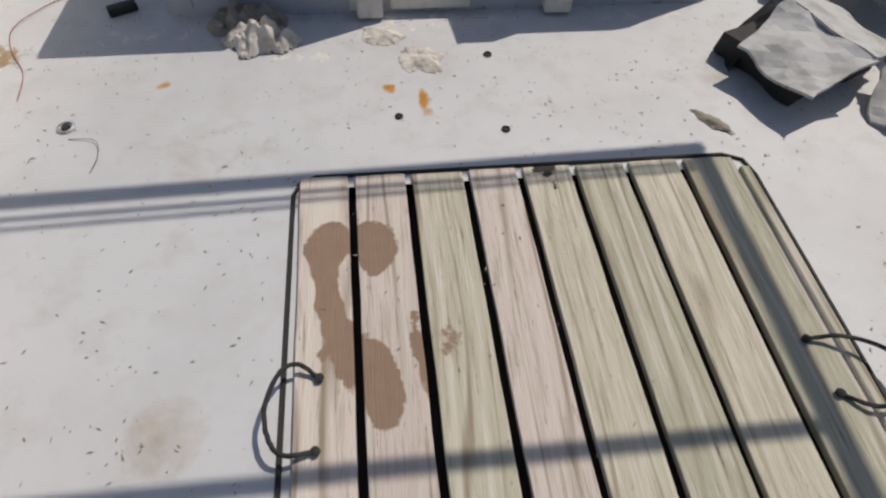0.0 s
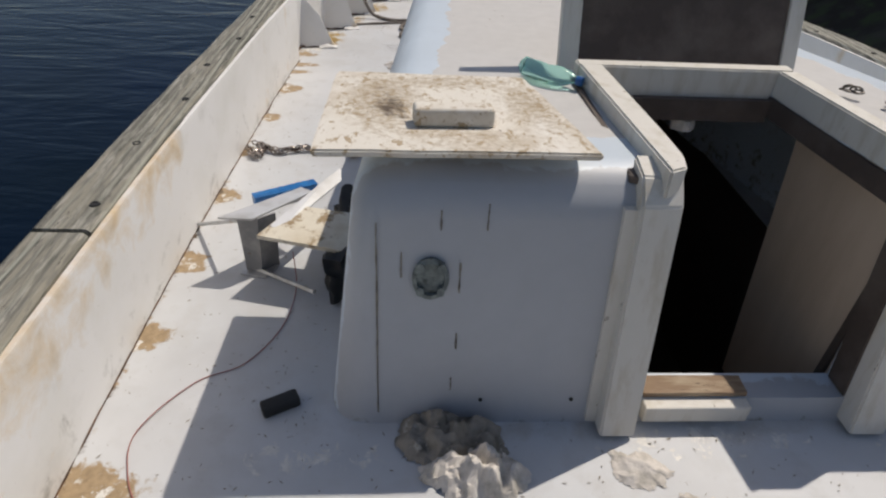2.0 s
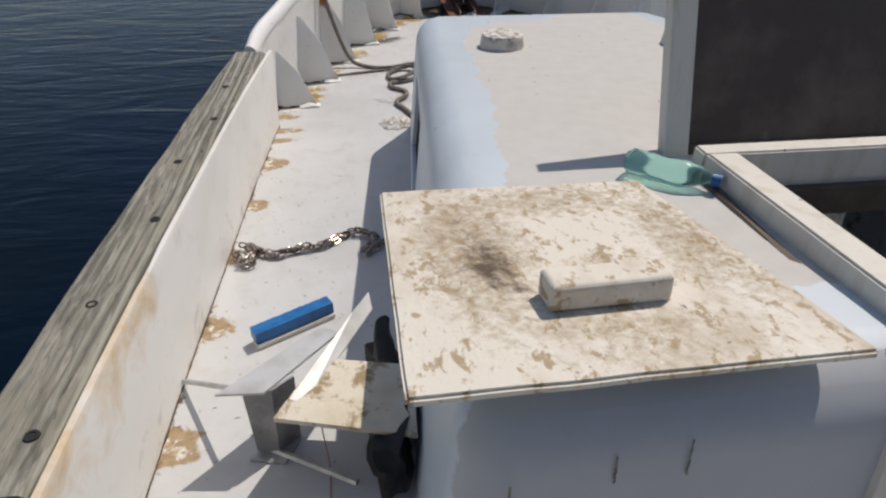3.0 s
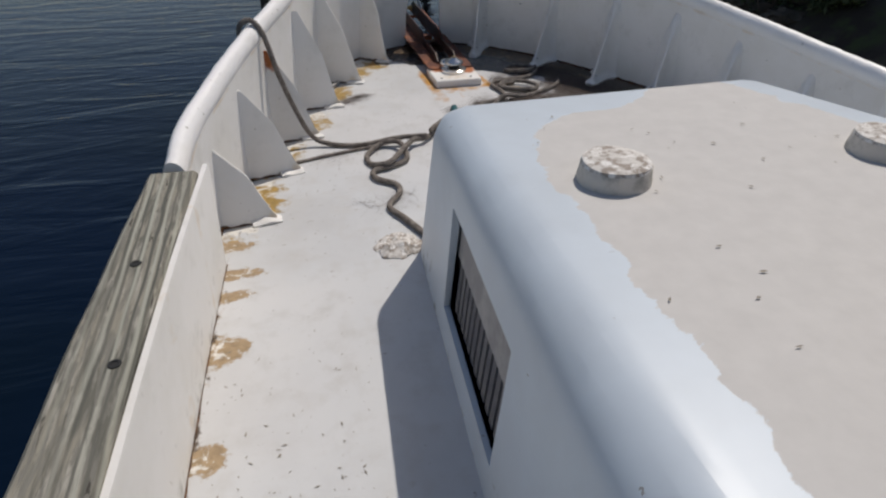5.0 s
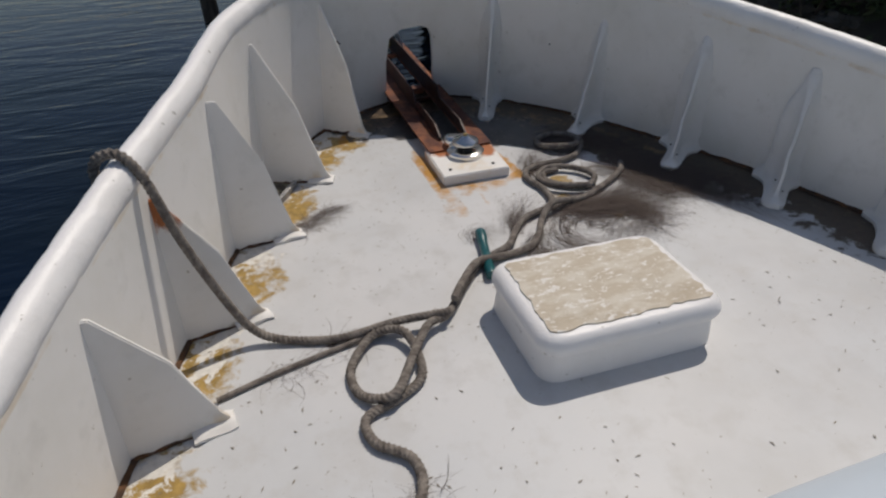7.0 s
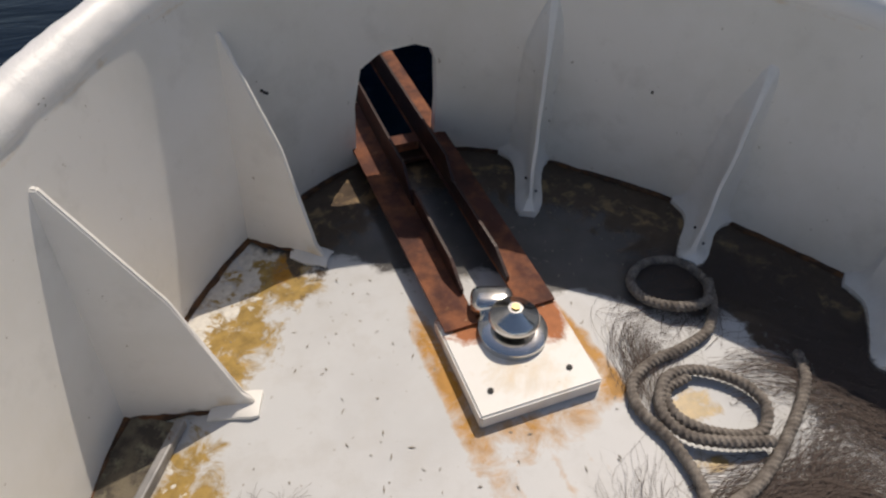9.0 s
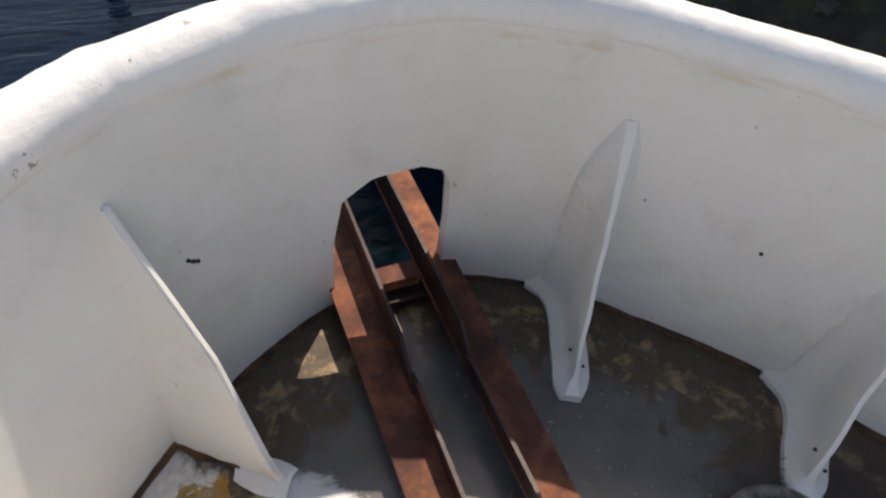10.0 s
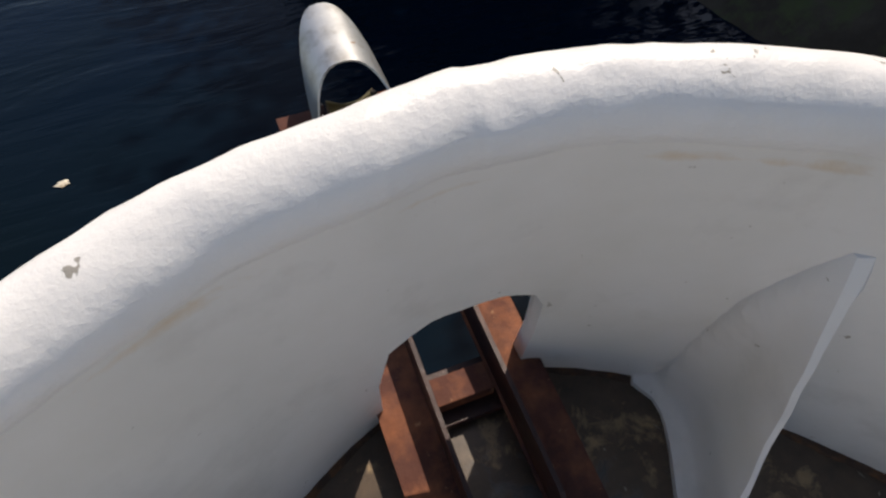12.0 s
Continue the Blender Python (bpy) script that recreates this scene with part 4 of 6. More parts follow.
def mushroom_vent(x, y, z):
    ob = thing("roof_vent", "round white roof vent with flaking weathered top", "vent", (x, y, z), group="vents on the deckhouse roof")
    part("collar", uneven(lathe([(0.107, -0.02), (0.107, 0.006), (0.104, 0.02), (0.102, 0.045), (0.096, 0.051)], 40), 0.003, 14), PUTTY, ob, "stained grey-white collar", smooth=True)
    part("cap", uneven(lathe([(0.100, 0.046), (0.097, 0.056), (0.085, 0.059), (0.05, 0.060), (0.0, 0.061)], 40), 0.003, 20), CHALK, ob, "flaking chalky vent top", smooth=True)


mushroom_vent(-0.245, 4.91, 0.788)
mushroom_vent(0.665, 4.86, 0.788)

# the hatch cover that stands open, and the loose board on the roof
cover = thing("hatch_cover", "raised wooden hatch cover, brown stained inside with pale frame", "hatch cover", (0.0, 3.545, 0.826))
cover.rotation_euler = (radians(-19.5), 0, 0)
part("panel", box((0.03, 0.012, 0.0), (0.86, 0.03, 0.87)), DARKWOOD, cover)
part("stile", box((-0.048, 0.0, -0.002), (0.028, 0.05, 0.89), 0.005), WHITEWOOD, cover)
part("stile", box((0.862, 0.0, -0.005), (0.925, 0.05, 0.89), 0.005), WHITEWOOD, cover)
part("bottom_rail", box((0.03, 0.002, 0.0), (0.86, 0.045, 0.035), 0.004), DARKWOOD, cover)
part("top_rail", box((0.03, 0.002, 0.85), (0.86, 0.045, 0.89), 0.004), WHITEWOOD, cover)

lid = thing("loose_board", "weathered cream-painted board with brown mildew stains lying on roof", "board", (-0.51, 3.0, 0.885))
bm = bmesh.new()
lo = [(-0.385, -0.385, 0.020), (0.385, -0.375, 0.020), (0.285, 0.345, -0.040), (-0.392, 0.358, -0.042)]
b0 = [bm.verts.new(p) for p in lo]
b1 = [bm.verts.new((x, y, z + 0.022)) for x, y, z in lo]
bm.faces.new(b0[::-1])
bm.faces.new(b1)
for k in range(4):
    bm.faces.new((b0[k], b0[(k + 1) % 4], b1[(k + 1) % 4], b1[k]))
bmesh.ops.bevel(bm, geom=bm.edges[:], offset=0.006, segments=2, affect="EDGES")
bmesh.ops.subdivide_edges(bm, edges=[e for e in bm.edges if e.calc_length() > 0.1], cuts=18, use_grid_fill=True)
lid_panel = part("panel", uneven(bm, 0.003, 6), MILDEW, lid)
P = coords(lid_panel)
X, Y = P[:, 0], P[:, 1]
mold = np.zeros(len(P))
for b, v in (((-0.21, 0.02, 0.16, 0.38, 0), 0.88), ((0.26, 0.03, 0.11, 0.36, 10), 0.84), ((-0.02, 0.25, 0.38, 0.13, 0), 0.80), ((0.05, -0.33, 0.4, 0.07, 0), 0.62), ((0.02, -0.26, 0.30, 0.07, 0), 0.74), ((0.22, -0.02, 0.11, 0.30, 8), 0.70), ((0.0, -0.10, 0.28, 0.12, 0), 0.66), ((-0.05, 0.30, 0.25, 0.07, 0), 0.55)):
    mold = np.maximum(mold, v * blob(X, Y, *b) ** 0.5)
mask(lid_panel, "mold", np.clip(mold, 0, 1))
mask(lid_panel, "smudge", np.maximum(0.80 * blob(X, Y, -0.18, -0.04, 0.07, 0.20, 10) ** 0.6, 0.5 * blob(X, Y, -0.25, 0.1, 0.10, 0.25, 0)))
blk = bmesh.new()
box((-0.115, -0.035, 0.0), (0.115, 0.035, 0.055), 0.010, 3, blk)
bmesh.ops.transform(blk, matrix=pose(-0.005, -0.17, 0.024, -4, 0, 3), verts=blk.verts)
part("handle_block", uneven(blk, 0.004, 14), MILDEW, lid, "chipped cream wooden block used as handle")

ply = thing("plywood_panel", "tan plywood lining panel inside the companionway", "panel")
bm = bmesh.new()
q = [bm.verts.new(p) for p in ((0.872, 2.60, 0.05), (0.872, 2.71, 0.72), (0.872, 2.79, 0.79), (0.874, 3.31, 0.73), (0.872, 3.13, -0.45), (0.872, 2.70, -0.45))]
q2 = [bm.verts.new(v.co + Vector((0.012, 0, 0))) for v in q]
bm.faces.new(q)
bm.faces.new(q2[::-1])
for k in range(6):
    bm.faces.new((q[k], q2[k], q2[(k + 1) % 6], q[(k + 1) % 6]))
part("sheet", bm, PLY, ply)
part("batten", box((0.855, 2.64, 0.02), (0.871, 2.67, 0.70), 0.003), DARKWOOD, ply)


def bottle():
    ob = thing("plastic_bottle", "crushed pale green plastic bottle with blue cap", "bottle", (-0.125, 3.375, 0.872), turn=-36)
    r = 0.038
    prof = [(0.0, -0.118), (r * 0.7, -0.118), (r, -0.105), (r * 0.93, -0.06), (r, -0.05), (r * 0.94, -0.01), (r, 0.0), (r, 0.04), (r * 0.72, 0.078), (0.014, 0.105), (0.013, 0.118), (0.0, 0.118)]
    bm = lathe(prof, 24)
    bmesh.ops.transform(bm, matrix=pose(0, 0, 0, 0, 90), verts=bm.verts)
    uneven(bm, 0.010, 9)
    body = part("body", bm, BOTTLE, ob, smooth=True)
    bm = lathe([(0.0, 0.110), (0.017, 0.110), (0.017, 0.133), (0.0, 0.134)], 16)
    bmesh.ops.transform(bm, matrix=pose(0, 0, 0, 0, 90), verts=bm.verts)
    part("cap", bm, BLUE, ob, "blue screw cap")


bottle()


def link(bm, m, a=0.020, b=0.012, r=0.004):
    ring = []
    for k in range(14):
        t = 2 * math.pi * k / 14
        ring.append(Vector((a * math.cos(t), b * math.sin(t), 0)))
    rings = []
    for k, p in enumerate(ring):
        way = (ring[(k + 1) % 14] - ring[k - 1]).normalized()
        side = way.cross(Vector((0, 0, 1)))
        rings.append([bm.verts.new(m @ (p + side * (r * math.cos(2 * math.pi * j / 6)) + Vector((0, 0, r * math.sin(2 * math.pi * j / 6))))) for j in range(6)])
    for k in range(14):
        for j in range(6):
            bm.faces.new((rings[k][j], rings[k][(j + 1) % 6], rings[(k + 1) % 14][(j + 1) % 6], rings[(k + 1) % 14][j]))


def chain(points, label, z=0.0, spread=0.0, strands=1, seed=1, metal=GALV):
    rng = random.Random(seed)
    ob = thing("chain", label, "chain")
    for s in range(strands):
        line = spline([(x + rng.uniform(-spread, spread), y + rng.uniform(-spread, spread), z + 0.012) for x, y in points], 30)
        run, k = 0.0, 0
        for p, q in zip(line, line[1:]):
            run += (q - p).length
            if run >= 0.031:
                run = 0.0
                d = q - p
                m = Matrix.Translation(p + Vector((0, 0, rng.uniform(0, 0.012 + spread * 0.4)))) @ Matrix.Rotation(math.atan2(d.y, d.x), 4, "Z") @ Matrix.Rotation(radians(20 + 75 * (k % 2) + rng.uniform(-15, 15)), 4, "X")
                bm = bmesh.new()
                link(bm, m)
                part("link", bm, metal, ob, smooth=True)
                k += 1


chain([(-1.56, 4.40), (-1.50, 4.30), (-1.46, 4.38), (-1.52, 4.44), (-1.40, 4.36), (-1.28, 4.40), (-1.15, 4.43), (-1.02, 4.50), (-0.92, 4.44), (-0.97, 4.33), (-0.85, 4.42), (-0.74, 4.44)],
      "shiny galvanised chain strewn over the deck", 0.0, 0.020, 3, 4, STEELCHAIN)
chain([(1.02, 3.34), (0.98, 3.30), (1.03, 3.28), (1.0, 3.33)], "small heap of dark chain on the roof", 0.85, 0.01, 1, 5, DARKCHAIN)
chain([(1.10, 3.24), (1.16, 3.20), (1.20, 3.17), (1.14, 3.15), (1.09, 3.19), (1.17, 3.22)], "coiled dark chain on the roof", 0.85, 0.015, 2, 6, DARKCHAIN)
shackle = thing("shackle", "bright metal shackle lying on the roof", "shackle", (1.09, 3.03, 0.868), turn=25)
part("bow", tube([(0.03 * math.cos(a), 0.035 * math.sin(a), 0) for a in np.linspace(-0.4, math.pi + 0.4, 14)], 0.009, 8), CHROME, shackle, smooth=True)
part("pin", tube([(-0.045, -0.014, 0), (0.045, -0.014, 0)], 0.008, 8), CHROME, shackle, smooth=True)

# ---------------------------------------------------------------- grating in the after deck
grating = thing("deck_grating", "weathered wooden deck boards laid over a dark hold", "deck grating", (0, 0, 0), turn=0.0)
xs = [-0.236, -0.045, 0.155, 0.36, 0.555, 0.75, 0.95, 1.155, 1.365]
for k in range(8):
    bm = box((xs[k] + 0.013, -0.75, -0.012), (xs[k + 1] - 0.013, 1.452 - 0.004 * (k % 3), 0.016), 0.004)
    slices(bm, 1, 0.3, 1.45, 0.02)
    slices(bm, 0, xs[k] + 0.03, xs[k + 1] - 0.02, 0.02)
    for v in bm.verts:
        v.co.x += 0.022 * (1.46 - v.co.y)
    b = part("board", uneven(bm, 0.0025, 5, k), PALEBOARD if k in (0, 1, 3) else BOARD, grating)
    P = coords(b)
    X, Y = P[:, 0], P[:, 1]
    wet = np.zeros(len(P))
    for e, v in (((-0.11, 1.15, 0.10, 0.11, 0), 1.0), ((-0.090, 0.88, 0.062, 0.31, 13), 1.0), ((0.015, 1.13, 0.105, 0.13, -10), 1.0), ((0.022, 0.67, 0.08, 0.17, 14), 1.0),
                 ((0.155, 0.72, 0.035, 0.16, 8), 0.85), ((0.14, 0.86, 0.03, 0.04, 0), 0.8), ((0.215, 0.80, 0.07, 0.12, 20), 0.62), ((-0.13, 0.76, 0.03, 0.03, 0), 0.8)):
        wet = np.maximum(wet, v * blob(X, Y, *e) ** 0.4)
    wet = wet * (1 - blob(X, Y, -0.04, 0.985, 0.045, 0.13, 6) ** 0.5)
    mask(b, "wet", wet)
    mask(b, "burn", np.maximum(np.maximum(0.75 * blob(X, Y, 0.65, 1.43, 0.09, 0.07, 0), 0.6 * blob(X, Y, 0.67, 1.34, 0.02, 0.08, 0)), 0.55 * blob(X, Y, 0.49, 1.28, 0.06, 0.05, 0)))
rim = bmesh.new()
ring = [(-0.22, -0.8), (-0.245, 1.38), (-0.225, 1.435), (-0.17, 1.462), (1.33, 1.472), (1.40, 1.44), (1.42, 1.36), (1.46, -0.8)]
tube([(x, y, 0.004) for x, y in ring], 0.008, 6, rim)
part("rim", rim, BLACK, grating, "thin black edge")
part("margin_board", uneven(prism([(1.372, 1.40), (1.405, 1.40), (1.45, -0.75), (1.412, -0.75)], -0.01, 0.016, 0.003), 0.002, 5), BOARD, grating)


def becket(points, label):
    ob = thing("rope_loop", label, "rope", group="rope loops of the grating")
    part("cord", tube(spline(points, 8), 0.0065, 8, twist=500, lobes=3), CORD, ob, smooth=True)
    for p in (points[0], points[-1]):
        part("knot", uneven(lathe([(0.0, p[2] - 0.004), (0.012, p[2]), (0.014, p[2] + 0.008), (0.0, p[2] + 0.016)], 10, (p[0], p[1])), 0.002, 60), CORD, ob, smooth=True)


becket([(-0.135, 0.685, 0.022), (-0.19, 0.72, 0.05), (-0.235, 0.69, 0.07), (-0.265, 0.60, 0.075), (-0.255, 0.52, 0.07), (-0.22, 0.475, 0.05), (-0.14, 0.485, 0.022)], "black cord handle looped through the board edge")
becket([(1.28, 0.69, 0.022), (1.36, 0.68, 0.05), (1.45, 0.63, 0.07), (1.49, 0.55, 0.075), (1.45, 0.48, 0.06), (1.37, 0.47, 0.04), (1.30, 0.52, 0.022)], "black cord handle at the grating side")

# pipe frame of an awning over the after deck, of which only the shadow falls into the place
H = 2.4
ox, oy = 0.487 * H, 0.43 * H
awning = thing("awning_frame", "grey pipe awning frame without its cloth", "awning frame")
for nm, pts, r in (("front_beam", [(-1.9, 1.36 + oy, H), (-0.25 + ox, 1.455 + oy, H), (1.27 + ox, 1.51 + oy, H)], 0.033), ("side_beam", [(1.235 + ox, 1.51 + oy, H), (1.24 + ox, -3.2, H)], 0.036),
                   ("cross_beam", [(-1.9, 0.40 + oy, H), (1.23 + ox, 0.43 + oy, H)], 0.024), ("side_beam", [(-1.9, 1.36 + oy, H), (-1.9, -3.2, H)], 0.033),
                   ("rear_beam", [(-1.9, -2.9, H), (1.23 + ox, -2.9, H)], 0.033), ("post", [(-1.75, -2.9, 0.5), (-1.9, -2.9, H)], 0.03), ("post", [(2.6, -2.9, 0.5), (1.23 + ox, -2.9, H)], 0.03),
                   ("stay_wire", [(-1.9, 1.29 + oy, H), (1.23 + ox, 1.42 + oy, H)], 0.011), ("stay_wire", [(-1.9, 1.235 + oy, H), (1.23 + ox, 1.39 + oy, H)], 0.009)):
    part(nm, tube(pts, r, 10), GALV, awning, smooth=True)

# ---------------------------------------------------------------- loose things on the after deck


def crumpled(name, label, cat, outline, height, at, mat_, seed, turn=0.0, n=26):
    """A soft heap: a domed sheet with deep folds."""
    rng = random.Random(seed)
    bm = bmesh.new()
    grid = {}
    for i in range(n + 1):
        for j in range(n + 1):
            u, v = 2 * i / n - 1, 2 * j / n - 1
            rr = math.hypot(u, v)
            if rr > 1.02:
                continue
            a = math.atan2(v, u)
            w = 1 + 0.5 * noise.noise(Vector((math.cos(a) * 1.5 + seed, math.sin(a) * 1.5, 0.0)))
            x, y = u * outline[0] * w, v * outline[1] * w
            fold = noise.turbulence(Vector((x * 16 + seed, y * 16, seed)), 4, True)
            x += 0.012 * noise.noise(Vector((x * 40, y * 40, seed)))
            y += 0.012 * noise.noise(Vector((x * 40, y * 40, seed + 9)))
            z = height * (1 - rr ** 2.2) * (0.7 + 0.75 * noise.noise(Vector((x * 19 + seed, y * 19, seed))) + 0.3 * noise.noise(Vector((x * 45, y * 45, seed)))) + 0.10 * height * fold + 0.006 * (1 - rr)
            grid[i, j] = bm.verts.new((x, y, max(0.002, z)))
    for i in range(n):
        for j in range(n):
            ks = [(i, j), (i + 1, j), (i + 1, j + 1), (i, j + 1)]
            if all(k in grid for k in ks):
                bm.faces.new([grid[k] for k in ks])
    ob = part(name, bm, mat_, None, "", mat_ is not PUTTY)
    ob.matrix_basis = pose(*at, 0, 0, turn)
    return tagged(ob, label, cat)


crumpled("rag", "crumpled dirty grey cloth heaped against the deckhouse", "rag", (0.23, 0.12), 0.10, (-0.50, 2.41, 0.0), CLOTH, 3.0, -18, 44)
crumpled("rag", "stiff pale crumpled cloth lying on the deck", "rag", (0.14, 0.12), 0.11, (-0.42, 2.28, 0.0), PUTTY, 7.0, 10, 30)
crumpled("dried_plaster", "flat lump of dried pale plaster on the deck", "plaster", (0.10, 0.07), 0.02, (0.09, 2.30, 0.0), PUTTY, 12.0, -20)
crumpled("dried_plaster", "flat lump of dried pale plaster on the deck", "plaster", (0.10, 0.085), 0.022, (0.25, 2.12, 0.0), PUTTY, 15.0, -40)
crumpled("dried_plaster", "dried white plaster splash at the deckhouse corner", "plaster", (0.13, 0.12), 0.04, (-0.71, 5.90, 0.0), CHALK, 21.0, 0)
crumpled("debris", "small brown flake of torn canvas on the deck", "debris", (0.09, 0.03), 0.015, (1.37, 1.65, 0.0), CLOTH, 31.0, -50)

shoe = thing("black_sponge", "black foam block lying in the shade", "sponge", (-1.06, 2.55, 0.0), turn=28)
shoe.scale = (0.74, 0.8, 0.8)
part("block", uneven(box((-0.085, -0.038, 0.0), (0.085, 0.038, 0.045), 0.012, 3), 0.004, 14), BLACK, shoe, smooth=True)
for x, y, r in ((0.545, 1.665, 0.017), (0.14, 1.765, 0.016), (0.54, 2.135, 0.018), (-1.105, 1.785, 0.034)):
    ob = thing("deck_fitting", "dark round metal plug set in the deck", "deck fitting", (x, y, 0), group="plugs in the after deck")
    part("ring", lathe([(r, 0.0), (r, 0.006), (r * 0.72, 0.009), (r * 0.68, 0.003), (0, 0.003)], 18), BLACK if r < 0.03 else GALV, ob, smooth=True)
    if r > 0.03:
        part("core", lathe([(r * 0.5, 0.003), (r * 0.45, 0.008), (0, 0.008)], 14), BLACK, ob)
wire = part("wire", tube(spline([(-1.33, 1.95, 0.004), (-1.36, 2.12, 0.005), (-1.46, 2.29, 0.006), (-1.49, 2.45, 0.01), (-1.37, 2.65, 0.005), (-1.22, 2.74, 0.004), (-1.12, 2.93, 0.004), (-1.10, 3.15, 0.01), (-1.12, 3.26, 0.12)], 8), 0.002, 6), PINK, None, "", True)
tagged(wire, "thin faded red wire trailing over the deck", "wire")
wire2 = part("wire", tube(spline([(-1.08, 1.72, 0.003), (-0.98, 1.70, 0.01), (-0.95, 1.62, 0.008), (-0.96, 1.54, 0.003)], 8), 0.0013, 5), FIBRE, None, "", True)
tagged(wire2, "thin loose thread of cord by a deck plug", "thread")

# wrecked bracket beside the deckhouse
bracket = thing("bracket", "bent white sheet-metal bracket with a splintered board", "bracket")
def sheet(pts, th, mat_, label="", name="sheet"):
    bm = bmesh.new()
    a = [bm.verts.new(p) for p in pts]
    nrm = (Vector(pts[1]) - Vector(pts[0])).cross(Vector(pts[2]) - Vector(pts[0])).normalized() * th
    b = [bm.verts.new(Vector(p) - nrm) for p in pts]
    bm.faces.new(a)
    bm.faces.new(b[::-1])
    for k in range(len(pts)):
        bm.faces.new((a[k], b[k], b[(k + 1) % len(pts)], a[(k + 1) % len(pts)]))
    return part(name, bm, mat_, bracket, label)


sheet([(-1.41, 3.285, 0.27), (-1.27, 3.27, 0.275), (-1.06, 3.52, 0.26), (-1.12, 3.57, 0.25)], 0.008, ALU)
sheet([(-1.20, 3.26, 0.25), (-1.15, 3.245, 0.24), (-0.945, 3.64, 0.25), (-0.955, 3.70, 0.28), (-1.01, 3.60, 0.28)], 0.006, ALU, "curled white metal strip")
# legs coloured darker than the white sheets, for their side turned from the sun
sheet([(-1.33, 3.28, 0.0), (-1.26, 3.26, 0.0), (-1.25, 3.28, 0.27), (-1.34, 3.30, 0.27)], 0.008, DULLMETAL, "upright bracket leg", "leg")
sheet([(-1.26, 3.262, 0.0), (-1.20, 3.33, 0.0), (-1.19, 3.34, 0.26), (-1.25, 3.282, 0.268)], 0.008, DULLMETAL, "side web of the leg", "leg")
sheet([(-1.35, 3.25, 0.010), (-1.24, 3.22, 0.010), (-1.20, 3.31, 0.010), (-1.32, 3.34, 0.010)], 0.008, GALV, "", "foot")
sheet([(-1.24, 3.20, 0.245), (-0.84, 3.10, 0.235), (-0.83, 3.36, 0.245), (-1.12, 3.42, 0.25)], 0.018, OLDPAINT, "splintered cream board", "shelf")
part("strut", tube([(-1.62, 3.60, 0.02), (-1.30, 3.30, 0.25)], 0.009, 6), GALV, bracket)
part("strut", tube([(-1.30, 3.29, 0.01), (-1.02, 3.12, 0.02)], 0.012, 6), GALV, bracket)
tb = box((-0.965, 3.06, 0.005), (-0.855, 3.56, 0.23))
bmesh.ops.subdivide_edges(tb, edges=tb.edges[:], cuts=9, use_grid_fill=True)
uneven(uneven(tb, 0.07, 6), 0.025, 18)
for v in tb.verts:
    v.co.z = max(0.003, v.co.z)
tar = part("tarp_scrap", tb, BLACK, None, "", True)
tagged(tar, "black torn tarpaulin scrap stuffed beside the deckhouse", "tarpaulin")

brush = thing("scrub_brush", "blue-bristled scrubbing brush lying upside down on deck", "brush", (-1.26, 3.86, 0.0), turn=29)
part("back", uneven(box((-0.165, -0.042, 0.0), (0.165, 0.012, 0.022), 0.006), 0.002, 20), WHITEWOOD, brush, "pale wooden brush back")
bm = bmesh.new()
for i in range(26):
    for j in range(3):
        x, y = -0.155 + i * 0.0124, -0.022 + j * 0.018
        box((x - 0.0068, y - 0.0095, 0.022), (x + 0.0068, y + 0.0095, 0.072 + random.uniform(-0.0012, 0.0012)), 0.0, 1, bm)
part("bristles", bm, BLUE, brush, "stiff blue bristles")

# starboard clutter
carton = thing("torn_carton", "battered open box in torn grey-white wrapping", "box", (1.80, 1.90, 0.0))


def crumpled_sheet(corners, name, mat_, label="", amp=0.02, seed=0.0, th=0.012, n=9):
    """A bent sheet between four corners, with creases and a ragged rim."""
    a, b, c, d = [Vector(p) - Vector((1.80, 1.90, 0.0)) for p in corners]
    bm = bmesh.new()
    tops, lows = {}, {}
    for i in range(n + 1):
        for j in range(n + 1):
            u, v = i / n, j / n
            p = a.lerp(b, u).lerp(d.lerp(c, u), v)
            rim_ = 1.0 if 0 < i < n and 0 < j < n else 1.6
            p += Vector(noise.noise_vector(p * 7 + Vector((seed, 0, 0)))) * amp * rim_ + Vector(noise.noise_vector(p * 22 + Vector((0, seed, 0)))) * amp * 0.45
            tops[i, j] = bm.verts.new(p)
            lows[i, j] = bm.verts.new(p - Vector((0, 0, th)))
    for i in range(n):
        for j in range(n):
            ks = [(i, j), (i + 1, j), (i + 1, j + 1), (i, j + 1)]
            bm.faces.new([tops[k] for k in ks])
            bm.faces.new([lows[k] for k in ks[::-1]])
    ring_ = [(i, 0) for i in range(n)] + [(n, j) for j in range(n)] + [(i, n) for i in range(n, 0, -1)] + [(0, j) for j in range(n, 0, -1)]
    for k, q in zip(ring_, ring_[1:] + ring_[:1]):
        bm.faces.new((tops[k], lows[k], lows[q], tops[q]))
    return part(name, bm, mat_, carton, label)


# black solid in place of the box's unlit hollow
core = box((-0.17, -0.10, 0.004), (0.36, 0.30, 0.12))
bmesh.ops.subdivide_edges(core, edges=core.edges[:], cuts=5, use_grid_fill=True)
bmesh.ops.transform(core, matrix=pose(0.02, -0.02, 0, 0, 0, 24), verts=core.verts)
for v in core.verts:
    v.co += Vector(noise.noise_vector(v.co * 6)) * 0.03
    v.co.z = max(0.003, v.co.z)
part("core", core, BLACK, carton, "solid black block standing for the dark hollow")
crumpled_sheet([(1.53, 1.93, 0.15), (1.67, 1.60, 0.12), (1.97, 1.75, 0.19), (1.78, 2.12, 0.235)], "top_flap", CARD, "creased grey flap", 0.022, 4)
